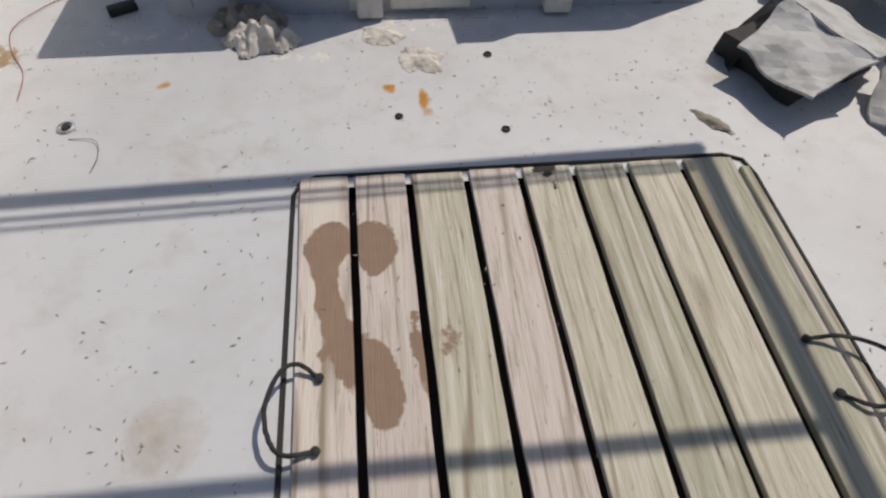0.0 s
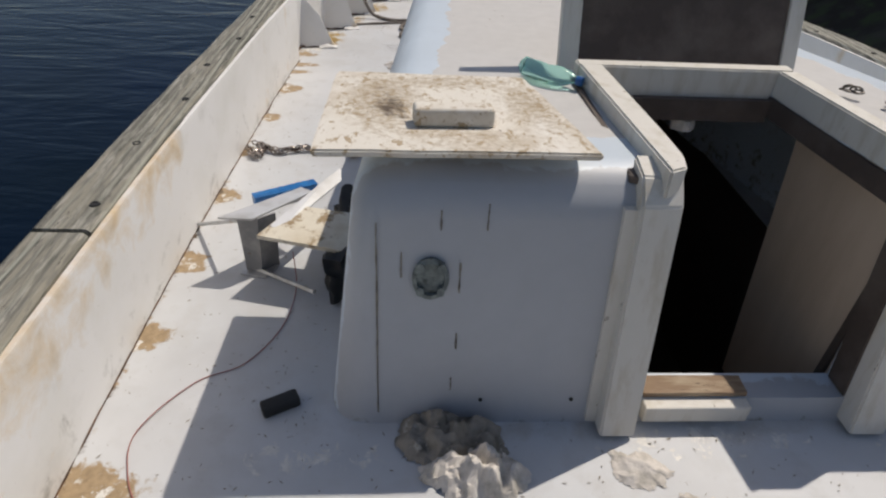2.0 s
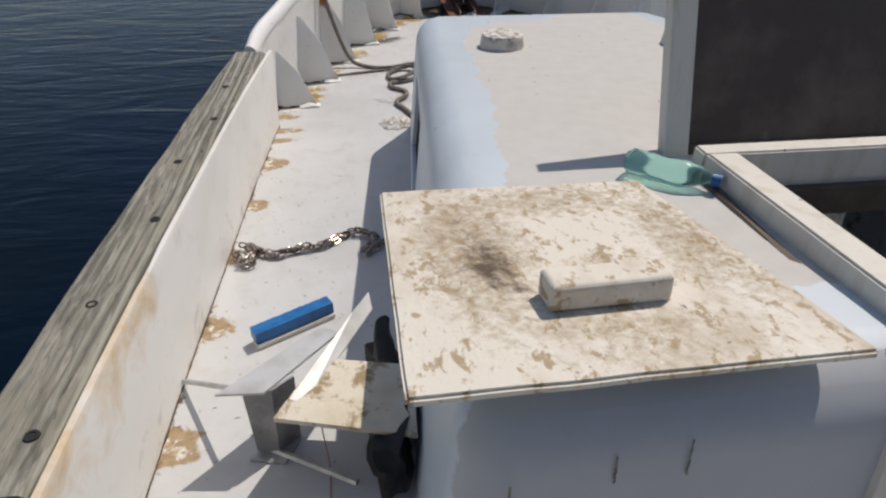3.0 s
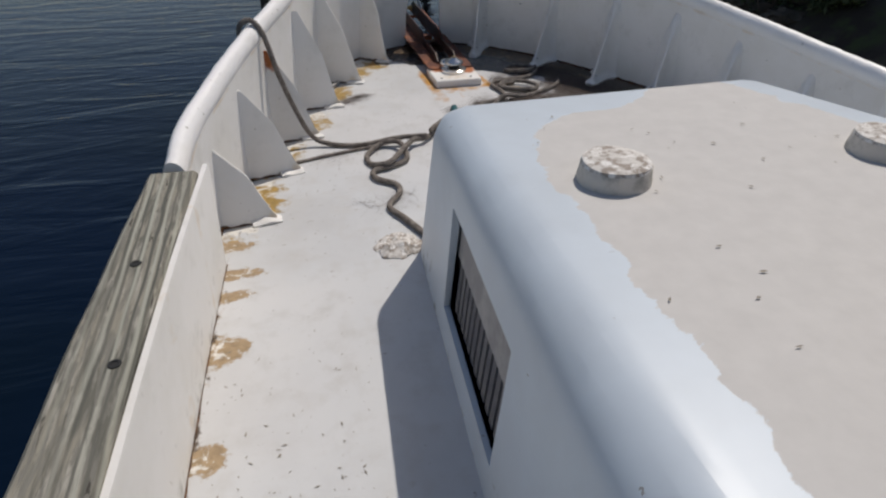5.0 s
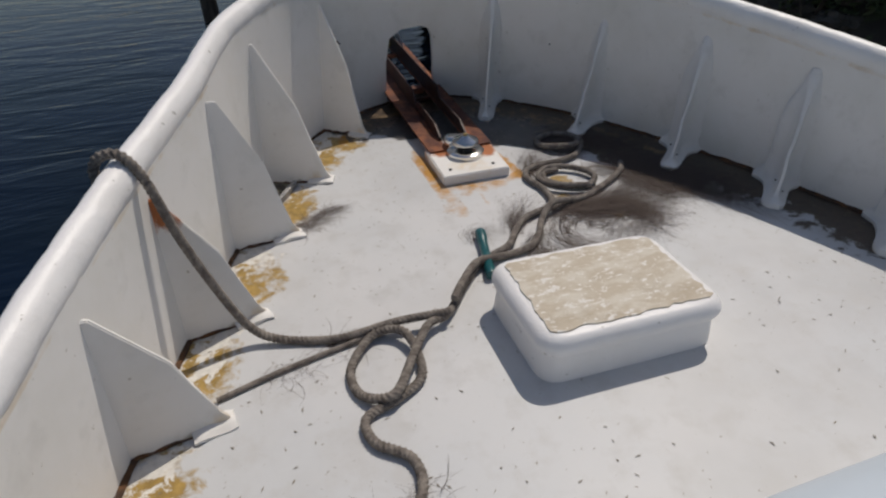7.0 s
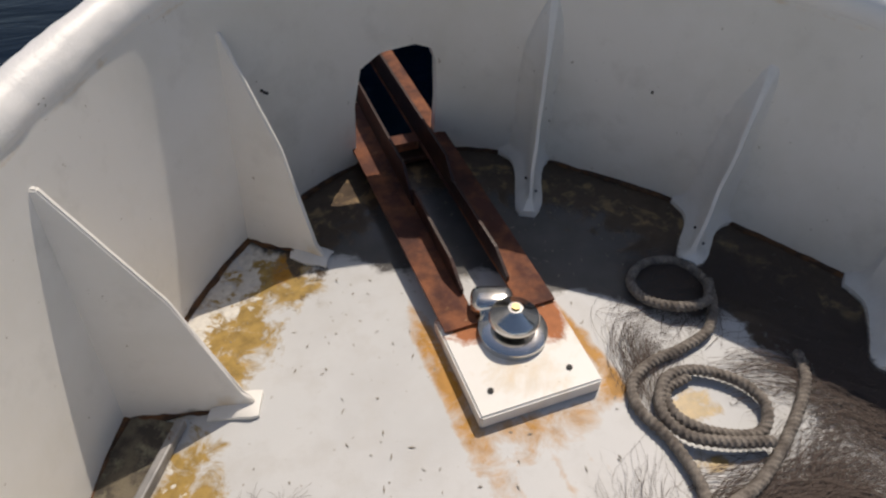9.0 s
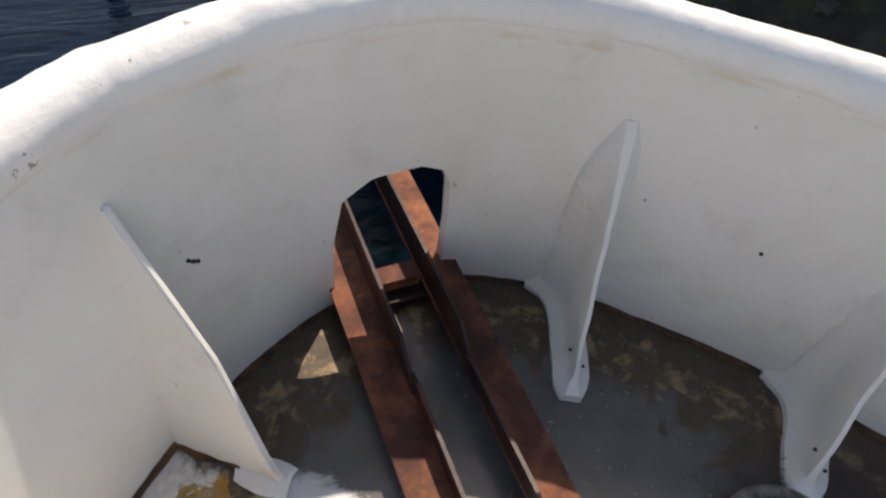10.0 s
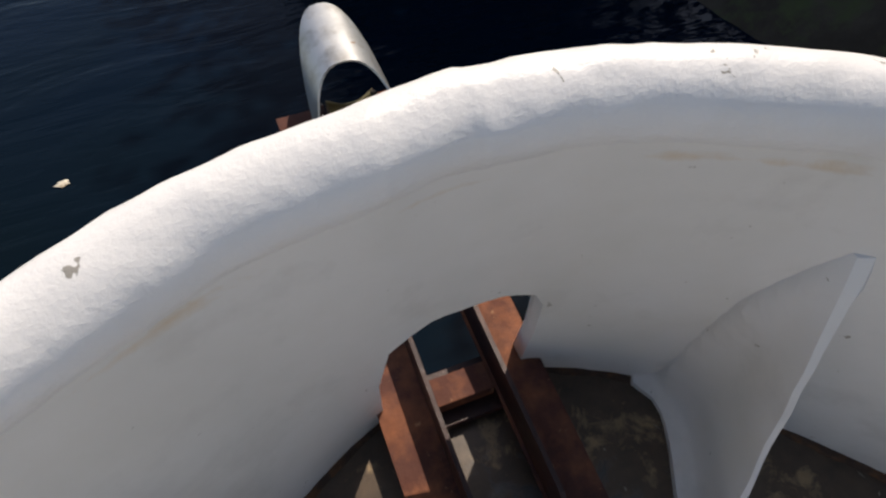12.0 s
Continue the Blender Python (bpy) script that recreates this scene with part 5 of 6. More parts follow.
crumpled_sheet([(1.78, 2.12, 0.245), (1.97, 1.75, 0.20), (2.20, 1.90, 0.13), (2.02, 2.32, 0.15)], "side_flap", CARD, "bright folded flap", 0.016, 9)
crumpled_sheet([(1.99, 1.60, 0.01), (2.06, 1.52, 0.02), (2.20, 1.80, 0.16), (2.10, 1.86, 0.17)], "torn_flap", CARD, "torn white strip", 0.022, 15)
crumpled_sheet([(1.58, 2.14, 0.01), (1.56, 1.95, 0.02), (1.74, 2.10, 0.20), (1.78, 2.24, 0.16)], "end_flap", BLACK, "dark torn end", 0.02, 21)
slab = thing("black_board", "flat black rubber-covered board leaning on the box", "board", (2.16, 2.48, 0.0))
bm = box((-0.30, -0.20, -0.012), (0.30, 0.20, 0.012), 0.004)
bmesh.ops.transform(bm, matrix=pose(0.06, 0.0, 0.22, 28, -22, -35), verts=bm.verts)
part("sheet", bm, BLACK, slab)
rack = thing("pipe_rack", "white-painted steel frame standing by the starboard bulwark", "frame")
part("top_rail", box((2.08, 2.70, 0.375), (2.13, 3.75, 0.405), 0.006), RAIL, rack)
part("bottom_rail", box((2.05, 2.55, 0.04), (2.10, 3.75, 0.08), 0.006), RAIL, rack)
for y in (2.72, 3.20, 3.70):
    part("upright", box((2.085, y, 0.0), (2.125, y + 0.04, 0.38), 0.005), RAIL, rack)
for k in range(2):
    ob = thing("white_slat", "short white painted slat lying on the deck", "slat", (1.93 - 0.10 * k, 2.78 - 0.03 * k, 0.0), group="slats on the deck", turn=-14)
    part("strip", uneven(box((-0.025, -0.22, 0.0), (0.025, 0.22, 0.022), 0.004), 0.002, 8), RAIL, ob)

# ---------------------------------------------------------------- foredeck
hatch = thing("deck_hatch", "low white hatch box with worn bare wooden top", "hatch", (0.0, 0.0, 0.0))


def rounded(corners, r, n=6):
    """The outline through four corners, each rounded with radius r."""
    out = []
    for k in range(4):
        p, a, b = Vector(corners[k]), Vector(corners[k - 1]), Vector(corners[(k + 1) % 4])
        u, v = (a - p).normalized() * r, (b - p).normalized() * r
        for j in range(n + 1):
            t = j / n
            out.append(p + u * (1 - t) ** 2 + v * t ** 2)
    return out


def stacked(outline, levels):
    """A solid of one outline drawn in by given amounts at given heights."""
    bm = bmesh.new()
    mid = sum(outline, Vector((0, 0))) / len(outline)
    rings = []
    for inset, z in levels:
        rings.append([bm.verts.new((*(p - (p - mid).normalized() * inset), z)) for p in outline])
    m = len(outline)
    for a, b in zip(rings, rings[1:]):
        for k in range(m):
            bm.faces.new((a[k], a[(k + 1) % m], b[(k + 1) % m], b[k]))
    bm.faces.new(rings[0][::-1])
    bm.faces.new(rings[-1])
    return bm


plan_ = rounded([(-0.115, 6.64), (0.575, 6.62), (0.575, 7.10), (-0.115, 7.13)], 0.09)
part("coaming", uneven(stacked(plan_, [(0.0, 0.0), (0.004, 0.05), (0.010, 0.10), (0.016, 0.14)]), 0.003, 8), RAIL, hatch, smooth=True)
part("lid", uneven(stacked(plan_, [(0.012, 0.125), (-0.006, 0.127), (-0.012, 0.140), (-0.010, 0.158), (0.0, 0.176), (0.014, 0.188), (0.032, 0.194)]), 0.003, 9), RAIL, hatch, "white lid with rounded edges", smooth=True)
corner = [(-0.075, 6.68), (0.54, 6.66), (0.535, 7.065), (-0.075, 7.09)]
skin, rg = [], random.Random(12)
for k in range(4):
    a, b = Vector(corner[k]), Vector(corner[(k + 1) % 4])
    side = Vector((b.y - a.y, a.x - b.x)).normalized()
    for s in np.linspace(0.03, 0.97, 22):
        p = a.lerp(b, float(s)) + side * (0.012 * noise.noise(Vector((a.x * 9 + s * 11, a.y * 5, 2.0))) + rg.uniform(-0.004, 0.004))
        skin.append((p.x, p.y))
part("worn_top", prism(skin, 0.190, 0.1985), STREAKED, hatch, "bare worn wooden top with streaks of cream paint")


def rope(points, r, label, seg=12):
    ob = part("rope", tube(spline(points, 36), r, seg, twist=340 * 0.016 / r, lobes=3), ROPE, None, "", True)
    return tagged(ob, label, "rope")


rope([(-0.56, 5.90, 0.03), (-0.58, 5.97, 0.02), (-0.64, 6.13, 0.018), (-0.69, 6.27, 0.018), (-0.61, 6.40, 0.018), (-0.61, 6.51, 0.018), (-0.70, 6.60, 0.018), (-0.705, 6.70, 0.018), (-0.58, 6.75, 0.018), (-0.48, 6.83, 0.018),
      (-0.49, 7.02, 0.045), (-0.60, 7.06, 0.03), (-0.71, 6.93, 0.018), (-0.70, 6.80, 0.018), (-0.60, 6.74, 0.05), (-0.50, 6.88, 0.05), (-0.40, 7.02, 0.05), (-0.30, 7.08, 0.03), (-0.17, 7.24, 0.02), (-0.04, 7.37, 0.02), (0.10, 7.42, 0.03), (0.20, 7.55, 0.02), (0.29, 7.63, 0.02),
      (0.42, 7.675, 0.02), (0.48, 7.74, 0.02), (0.49, 7.87, 0.02), (0.465, 7.99, 0.02), (0.50, 8.07, 0.02), (0.60, 8.11, 0.02), (0.72, 8.12, 0.02), (0.85, 8.16, 0.02), (0.96, 8.30, 0.02), (0.94, 8.43, 0.02), (0.83, 8.47, 0.02), (0.73, 8.42, 0.02), (0.72, 8.33, 0.025), (0.78, 8.25, 0.045), (0.88, 8.23, 0.05), (0.95, 8.30, 0.05)],
     0.0155, "old grey mooring rope snaking over the foredeck")
rope([(-0.26, 7.12, 0.06), (-0.20, 7.20, 0.06), (-0.08, 7.33, 0.05), (0.07, 7.37, 0.02), (0.19, 7.39, 0.02), (0.27, 7.46, 0.02), (0.35, 7.58, 0.03), (0.45, 7.66, 0.055), (0.63, 7.70, 0.02), (0.82, 7.79, 0.02), (0.97, 7.89, 0.02), (1.03, 7.98, 0.02)],
     0.0155, "second bight of old grey mooring rope on the foredeck")
rope([(0.73, 7.77, 0.04), (0.62, 7.81, 0.04), (0.53, 7.87, 0.035), (0.515, 7.96, 0.03), (0.59, 8.04, 0.03), (0.69, 8.035, 0.03), (0.78, 7.96, 0.03), (0.80, 7.87, 0.03), (0.73, 7.81, 0.02), (0.62, 7.85, 0.02), (0.55, 7.93, 0.02), (0.57, 8.01, 0.02), (0.66, 8.03, 0.02)],
     0.0155, "ring of old grey rope coiled on the foredeck")
rope([(-0.30, 7.06, 0.055), (-0.50, 7.08, 0.05), (-0.72, 7.10, 0.018), (-0.91, 7.16, 0.02), (-1.02, 7.21, 0.07), (-1.10, 7.25, 0.24), (-1.17, 7.28, 0.46), (-1.215, 7.305, 0.66), (-1.255, 7.32, 0.745), (-1.30, 7.325, 0.766), (-1.345, 7.33, 0.738), (-1.357, 7.33, 0.66), (-1.355, 7.33, 0.3), (-1.33, 7.33, -0.4)], 0.0155, "grey mooring rope led over the white rail")
rope([(-0.55, 7.09, 0.02), (-0.72, 7.06, 0.010), (-0.95, 7.01, 0.010), (-1.16, 6.95, 0.010)], 0.010, "thin grey line lying to the gutter")


def fibres(name, label, spots, n, length, seed):
    rng = random.Random(seed)
    V, F = [], []
    for _ in range(n):
        cx, cy, rx, ry = rng.choice(spots)
        a = rng.uniform(0, 6.28)
        q = math.sqrt(rng.random())
        p = Vector((cx + rx * q * math.cos(a), cy + ry * q * math.sin(a), 0.004 + rng.random() * 0.02))
        d = rng.choice((-0.5, 0.4, -2.6, 3.0)) + rng.uniform(-0.7, 0.7)
        turn = rng.uniform(-0.22, 0.22)
        m = rng.randint(9, 14)
        w = rng.uniform(0.0004, 0.0009)
        z = 0.004 + 0.03 * rng.random() * (1 - q)
        run = length * rng.uniform(0.5, 1.3)
        for k in range(m):
            s = Vector((-math.sin(d), math.cos(d), 0)) * w * (1 - 0.6 * k / m)
            V += [tuple(p - s), tuple(p + s)]
            if k:
                b = len(V) - 4
                F.append((b, b + 1, b + 3, b + 2))
            p = p + Vector((math.cos(d), math.sin(d), 0)) * (run / m)
            p.z = 0.003 + (z - 0.003) * (1 - k / m)
            d += turn + rng.uniform(-0.08, 0.08)
    me = bpy.data.meshes.new(name)
    me.from_pydata(V, [], F)
    me.materials.append(FIBRE)
    return tagged(new(name, me), label, "fibre", kind="stuff")


def streams(name, label, flows, seed):
    """Hair-like strands that follow bent lines and fan out towards their ends."""
    rng = random.Random(seed)
    V, F = [], []
    for line, width, count in flows:
        way = spline([(x, y, 0) for x, y in line], 10)
        for _ in range(count):
            i0 = int(rng.uniform(0, 0.45) * len(way))
            i1 = min(len(way) - 1, i0 + int(rng.uniform(0.3, 0.75) * len(way)))
            off, fan, w = rng.gauss(0, 0.6), rng.gauss(0, 0.8), rng.uniform(0.0004, 0.0010)
            ph, lift, amp = rng.uniform(0, 6.28), rng.uniform(0, 0.022), rng.uniform(0.004, 0.02)
            stray, curl = (rng.uniform(0.06, 0.22) if rng.random() < 0.55 else 0.03), rng.uniform(0, 40)
            pull = rng.gauss(0, 0.05)
            first = True
            for i in range(i0, i1 + 1):
                t = (i - i0) / max(1, i1 - i0)
                d = (way[min(i + 1, len(way) - 1)] - way[max(i - 1, 0)]).normalized()
                n = Vector((-d.y, d.x, 0))
                p = way[i] + n * (width * (off + fan * t) + amp * math.sin(ph + 8 * t) + pull * t * t)
                p += Vector(noise.noise_vector(Vector((p.x * 7 + curl, p.y * 7, curl * 0.3)))) * (stray * t)
                z = 0.0035 + lift * math.sin(math.pi * min(1.0, 0.15 + t))
                s = n * w * (1 - 0.6 * t)
                V += [(p.x - s.x, p.y - s.y, z), (p.x + s.x, p.y + s.y, z)]
                if not first:
                    b = len(V) - 4
                    F.append((b, b + 1, b + 3, b + 2))
                first = False
    me = bpy.data.meshes.new(name)
    me.from_pydata(V, [], F)
    me.materials.append(FIBRE)
    return tagged(new(name, me), label, "fibre", kind="stuff")


streams("rope_fibre", "tangled dark fibres of frayed rope on deck",
        [([(0.44, 7.68), (0.55, 7.66), (0.64, 7.63), (0.76, 7.61), (0.90, 7.64), (0.97, 7.60)], 0.09, 480), ([(0.66, 7.64), (0.80, 7.60), (0.92, 7.54), (1.06, 7.46)], 0.09, 260),
         ([(0.62, 7.58), (0.76, 7.58), (0.85, 7.49), (0.87, 7.39), (0.93, 7.30)], 0.06, 200), ([(0.50, 7.60), (0.44, 7.54), (0.40, 7.45), (0.43, 7.35), (0.51, 7.29), (0.62, 7.30), (0.66, 7.38)], 0.06, 110),
         ([(0.34, 7.52), (0.26, 7.44), (0.23, 7.37), (0.26, 7.30), (0.35, 7.29), (0.40, 7.33)], 0.05, 130), ([(0.19, 7.50), (0.22, 7.62), (0.30, 7.74), (0.41, 7.89)], 0.035, 120),
         ([(0.50, 7.98), (0.55, 8.10), (0.64, 8.22), (0.73, 8.16)], 0.06, 170), ([(0.90, 7.84), (1.02, 7.78), (1.12, 7.62), (1.17, 7.50)], 0.09, 260), ([(0.75, 8.0), (0.92, 7.96), (1.05, 7.84), (1.2, 7.8)], 0.08, 160),
         ([(0.72, 8.46), (0.95, 8.40), (1.15, 8.24), (1.28, 7.98)], 0.10, 330), ([(0.98, 8.12), (1.16, 7.94), (1.30, 7.72), (1.38, 7.45)], 0.12, 420), ([(1.0, 7.7), (1.2, 7.62), (1.36, 7.42), (1.5, 7.2)], 0.07, 200),
         ([(-0.02, 7.52), (0.0, 7.60), (0.08, 7.60), (0.14, 7.53)], 0.03, 50)], 2)
fibres("rope_fibre", "matted dark fibres strewn around the coiled rope", [(0.90, 7.62, 0.26, 0.12), (0.74, 7.46, 0.2, 0.14), (1.16, 7.78, 0.2, 0.16), (0.55, 7.62, 0.12, 0.1), (1.22, 8.1, 0.16, 0.25), (1.35, 7.6, 0.14, 0.2), (0.86, 8.32, 0.16, 0.14), (1.1, 8.3, 0.15, 0.15)], 2300, 0.17, 9)
fibres("rope_fibre", "loose tuft of frayed rope fibre on deck", [(-0.66, 8.0, 0.05, 0.05), (-0.58, 8.06, 0.06, 0.03), (-0.75, 7.95, 0.06, 0.05)], 320, 0.11, 3)
fibres("rope_fibre", "wispy frayed fibres beside the rope", [(-0.72, 6.35, 0.12, 0.06), (-0.60, 6.35, 0.06, 0.1), (-0.72, 7.08, 0.12, 0.05), (-0.9, 7.0, 0.1, 0.05)], 130, 0.12, 4)

teal = thing("torch", "dark teal plastic tube lying on deck under the rope", "torch", (-0.05, 7.25, 0.025), turn=-13.5)
bm = lathe([(0, 0.0), (0.022, 0.0), (0.024, 0.01), (0.024, 0.05), (0.021, 0.055), (0.021, 0.26), (0.025, 0.27), (0.025, 0.335), (0.020, 0.34), (0, 0.338)], 20)
bmesh.ops.transform(bm, matrix=pose(0, 0, 0, -90), verts=bm.verts)
part("tube", bm, TEAL, teal, smooth=True)

tray = thing("scupper_box", "rusty dark scupper tray in the gutter corner", "scupper", (-0.86, 8.31, 0.0), turn=60)
part("tray", uneven(box((-0.15, -0.06, 0.0), (0.15, 0.075, 0.012), 0.004), 0.003, 12), GRUNGE, tray)
part("lip", uneven(box((-0.15, -0.085, 0.0), (0.15, -0.06, 0.035), 0.005), 0.003, 12), DULLMETAL, tray)

# windlass on its pad
pad = thing("windlass_pad", "white painted raised pad with rust-stained rim", "pad")
pad_bm = prism([(0.03, 8.10), (0.405, 8.09), (0.43, 8.47), (0.035, 8.47)], 0.0, 0.055, 0.006)
slices(pad_bm, 0, 0.05, 0.42, 0.02)
slices(pad_bm, 1, 8.10, 8.46, 0.02)
block = part("block", pad_bm, HULL, pad)
P = coords(block)
mask(block, "tip", np.maximum(1.0 * blob(P[:, 0], P[:, 1], 0.24, 8.43, 0.24, 0.14) ** 0.4, 1.0 * blob(P[:, 0], P[:, 1], 0.36, 8.36, 0.09, 0.14, -15) ** 0.5))
mask(block, "rust", 0.72 * blob(P[:, 0], P[:, 1], 0.26, 8.30, 0.30, 0.26) ** 0.5)
mask(block, "grime", 0 * P[:, 0])
for x, y in ((0.09, 8.17), (0.335, 8.16)):
    part("bolt", lathe([(0.009, 0.054), (0.009, 0.060), (0.0, 0.060)], 8, (x, y)), BLACK, pad)
winch = thing("windlass", "polished chrome anchor windlass capstan", "windlass", (0.238, 8.335, 0.055))
winch.scale = (1.35, 1.35, 1.2)
part("base", lathe([(0.078, 0.0), (0.078, 0.018), (0.066, 0.026), (0.04, 0.028), (0, 0.028)], 36), CHROME, winch, smooth=True)
part("drum", lathe([(0.035, 0.026), (0.032, 0.040), (0.036, 0.052), (0, 0.052)], 32), BLACK, winch, smooth=True)
part("cap", lathe([(0.0, 0.050), (0.050, 0.050), (0.056, 0.056), (0.056, 0.066), (0.050, 0.074), (0.018, 0.092), (0.016, 0.096), (0.0, 0.096)], 36), CHROME, winch, "domed chrome cap", smooth=True)
part("nut", lathe([(0.010, 0.095), (0.010, 0.101), (0.0, 0.101)], 6), BRONZE, winch)
bm = box((-0.10, 0.0, 0.0), (0.0, 0.07, 0.06), 0.022, 4)
bmesh.ops.transform(bm, matrix=pose(0.02, 0.03, 0.0, 0, 0, -20), verts=bm.verts)
part("gear_case", bm, CHROME, winch, "rounded chrome gear case", smooth=True)

# anchor runway through the slot
runway = thing("anchor_runway", "pair of rusty steel angle rails through the slot", "anchor runway")
def rail_z(y):
    return 0.060 + 0.030 * (y - 8.42)
def angle(x_in0, x_in1, x_out0, x_out1, name):
    """A flat flange and an upright one along the inner side."""
    bm = bmesh.new()
    y0, y1 = 8.40, 10.42
    def strip(xa0, xa1, xb0, xb1, za, zb):
        vs = []
        for y, xa, xb in ((y0, xa0, xb0), (y1, xa1, xb1)):
            vs += [bm.verts.new((xa, y, rail_z(y) + za)), bm.verts.new((xb, y, rail_z(y) + za)), bm.verts.new((xb, y, rail_z(y) + zb)), bm.verts.new((xa, y, rail_z(y) + zb))]
        for f in ((0, 1, 2, 3), (7, 6, 5, 4), (0, 4, 5, 1), (1, 5, 6, 2), (2, 6, 7, 3), (3, 7, 4, 0)):
            bm.faces.new([vs[k] for k in f])
    strip(x_in0, x_in1, x_out0, x_out1, 0.0, 0.008)
    rail_ob = part(name, uneven(bm, 0.002, 6), RUSTY, runway)
    for ya, yb, h in ((8.52, 9.02, 0.075), (8.98, 10.34, 0.125)):
        bm = bmesh.new()
        s = 0.010 if x_in0 < x_out0 else -0.010
        def xi(y):
            return x_in0 + (x_in1 - x_in0) * (y - y0) / (y1 - y0)
        off = 0.0 if ya < 8.9 else s * 0.6
        prof = [(ya, 0.008), (yb, 0.008), (yb, h * 0.75), (yb - 0.05, h), (ya + 0.10, h), (ya, 0.03)]
        a = [bm.verts.new((xi(y) + off, y, rail_z(y) + z)) for y, z in prof]
        b = [bm.verts.new((xi(y) + off + s, y, rail_z(y) + z)) for y, z in prof]
        bm.faces.new(a)
        bm.faces.new(b[::-1])
        for k in range(len(prof)):
            bm.faces.new((a[k], b[k], b[(k + 1) % len(prof)], a[(k + 1) % len(prof)]))
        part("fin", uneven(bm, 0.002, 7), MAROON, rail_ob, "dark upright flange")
    return rail_ob


angle(0.155, 0.165, 0.045, 0.015, "angle_rail")
angle(0.305, 0.305, 0.42, 0.45, "angle_rail")
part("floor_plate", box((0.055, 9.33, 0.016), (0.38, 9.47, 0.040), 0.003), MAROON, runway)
part("cross_plate", box((0.165, 9.36, 0.060), (0.305, 9.43, 0.100), 0.003), RUSTY, runway)
part("cross_plate", box((0.150, 10.10, 0.105), (0.330, 10.16, 0.13), 0.003), RUSTY, runway)
part("roller", (lambda b: (bmesh.ops.transform(b, matrix=pose(0.248, 10.34, 0.165, 0, 90), verts=b.verts), b)[1])(lathe([(0, -0.075), (0.040, -0.075), (0.036, -0.065), (0.018, -0.03), (0.016, 0.0), (0.018, 0.03), (0.036, 0.065), (0.040, 0.075), (0, 0.075)], 24)), BRONZE, runway, "waisted bronze bow roller", True)
hoop = bmesh.new()
rows = []
for a in np.linspace(0, math.pi, 25):
    x, up = 0.236 - 0.128 * math.copysign(abs(math.cos(a)) ** 0.8, math.cos(a)), math.sin(a)
    z = 0.13 + 0.25 * up ** 0.7
    rear, front = 10.06 + 0.22 * up, 10.10 + 0.46 * up
    rows.append([hoop.verts.new((x, rear, z)), hoop.verts.new((x, front, z + 0.015 * up)), hoop.verts.new((0.247 + (x - 0.247) * 0.965, front, z + 0.015 * up - 0.005)), hoop.verts.new((0.247 + (x - 0.247) * 0.955, rear, z - 0.005))])
for p, q in zip(rows, rows[1:]):
    for j in range(4):
        hoop.faces.new((p[j], p[(j + 1) % 4], q[(j + 1) % 4], q[j]))
hoop.faces.new(rows[0])
hoop.faces.new(rows[-1][::-1])
part("hoop", hoop, GALV, runway, "stainless guard hoop with a rust spot", True)

# ---------------------------------------------------------------- small litter
def litter():
    rng = random.Random(8)
    V, F = [], []
    for _ in range(7000):
        x, y = rng.uniform(-1.6, 2.4), rng.uniform(-0.5, 9.2)
        if not bool(in_plan(np.array(x), np.array(y))) or noise.noise(Vector((x * 1.3, y * 1.3, 0))) < rng.uniform(-0.5, 0.5):
            continue
        if -0.95 < x < 1.75 and 2.45 < y < 5.9 or (-0.25 < x < 1.45 and y < 1.47 and rng.random() < 0.8):
            continue
        z = 0.0185 if (-0.25 < x < 1.45 and y < 1.47) else 0.0022
        l, w, a = rng.uniform(0.003, 0.012), rng.uniform(0.0012, 0.0032), rng.uniform(0, 3.14)
        c, s = math.cos(a), math.sin(a)
        b = len(V)
        for u, v in ((-l, 0), (0, -w), (l, 0), (0, w)):
            V.append((x + u * c - v * s, y + u * s + v * c, z + rng.uniform(0, 0.001)))
        F.append((b, b + 1, b + 2, b + 3))
    for _ in range(260):                                     # paint chips on the roof
        x, y = rng.uniform(-0.6, 1.2), rng.uniform(3.7, 5.45)
        if x > 1.45 - 0.24 * (y - 2.6) - 0.1 or x < -0.55 + 0.09 * (y - 3.6):
            continue
        if rng.random() < 0.75:
            continue
        z = 0.86 - 0.0331 * (y - 2.62) + 0.003
        l, w, a = rng.uniform(0.004, 0.012), rng.uniform(0.002, 0.005), rng.uniform(0, 3.14)
        c, s = math.cos(a), math.sin(a)
        b = len(V)
        for u, v in ((-l, 0), (0, -w), (l, 0), (0, w)):
            V.append((x + u * c - v * s, y + u * s + v * c, z))
        F.append((b, b + 1, b + 2, b + 3))
    me = bpy.data.meshes.new("litter")
    me.from_pydata(V, [], F)
    me.materials.append(FLECK)
    tagged(new("litter", me), "small dark leaf bits and paint flecks on deck", "litter", kind="stuff")


litter()

# ---------------------------------------------------------------- bank, trees, things on the water
def bank_height(x, y):
    edge_x = 4.2 + 0.25 * math.sin(y * 0.8) + 0.06 * (y - 11)
    h = -1.75 + 0.62 * (x - edge_x + 0.8) if x < edge_x + 2 else -0.02 + 0.12 * (x - edge_x - 2)
    return min(h, 2.5) + 0.18 * noise.noise(Vector((x * 0.9, y * 0.9, 0))) + 0.08 * noise.noise(Vector((x * 3, y * 3, 3)))


xs = np.concatenate([np.arange(2.9, 12, 0.22), np.arange(12, 70, 2.5)])
ys = np.concatenate([np.arange(-40, -4, 3.0), np.arange(-4, 22, 0.3), np.arange(22, 90, 3.0)])
V = [(float(x), float(y), bank_height(float(x), float(y))) for y in ys for x in xs]
nx = len(xs)
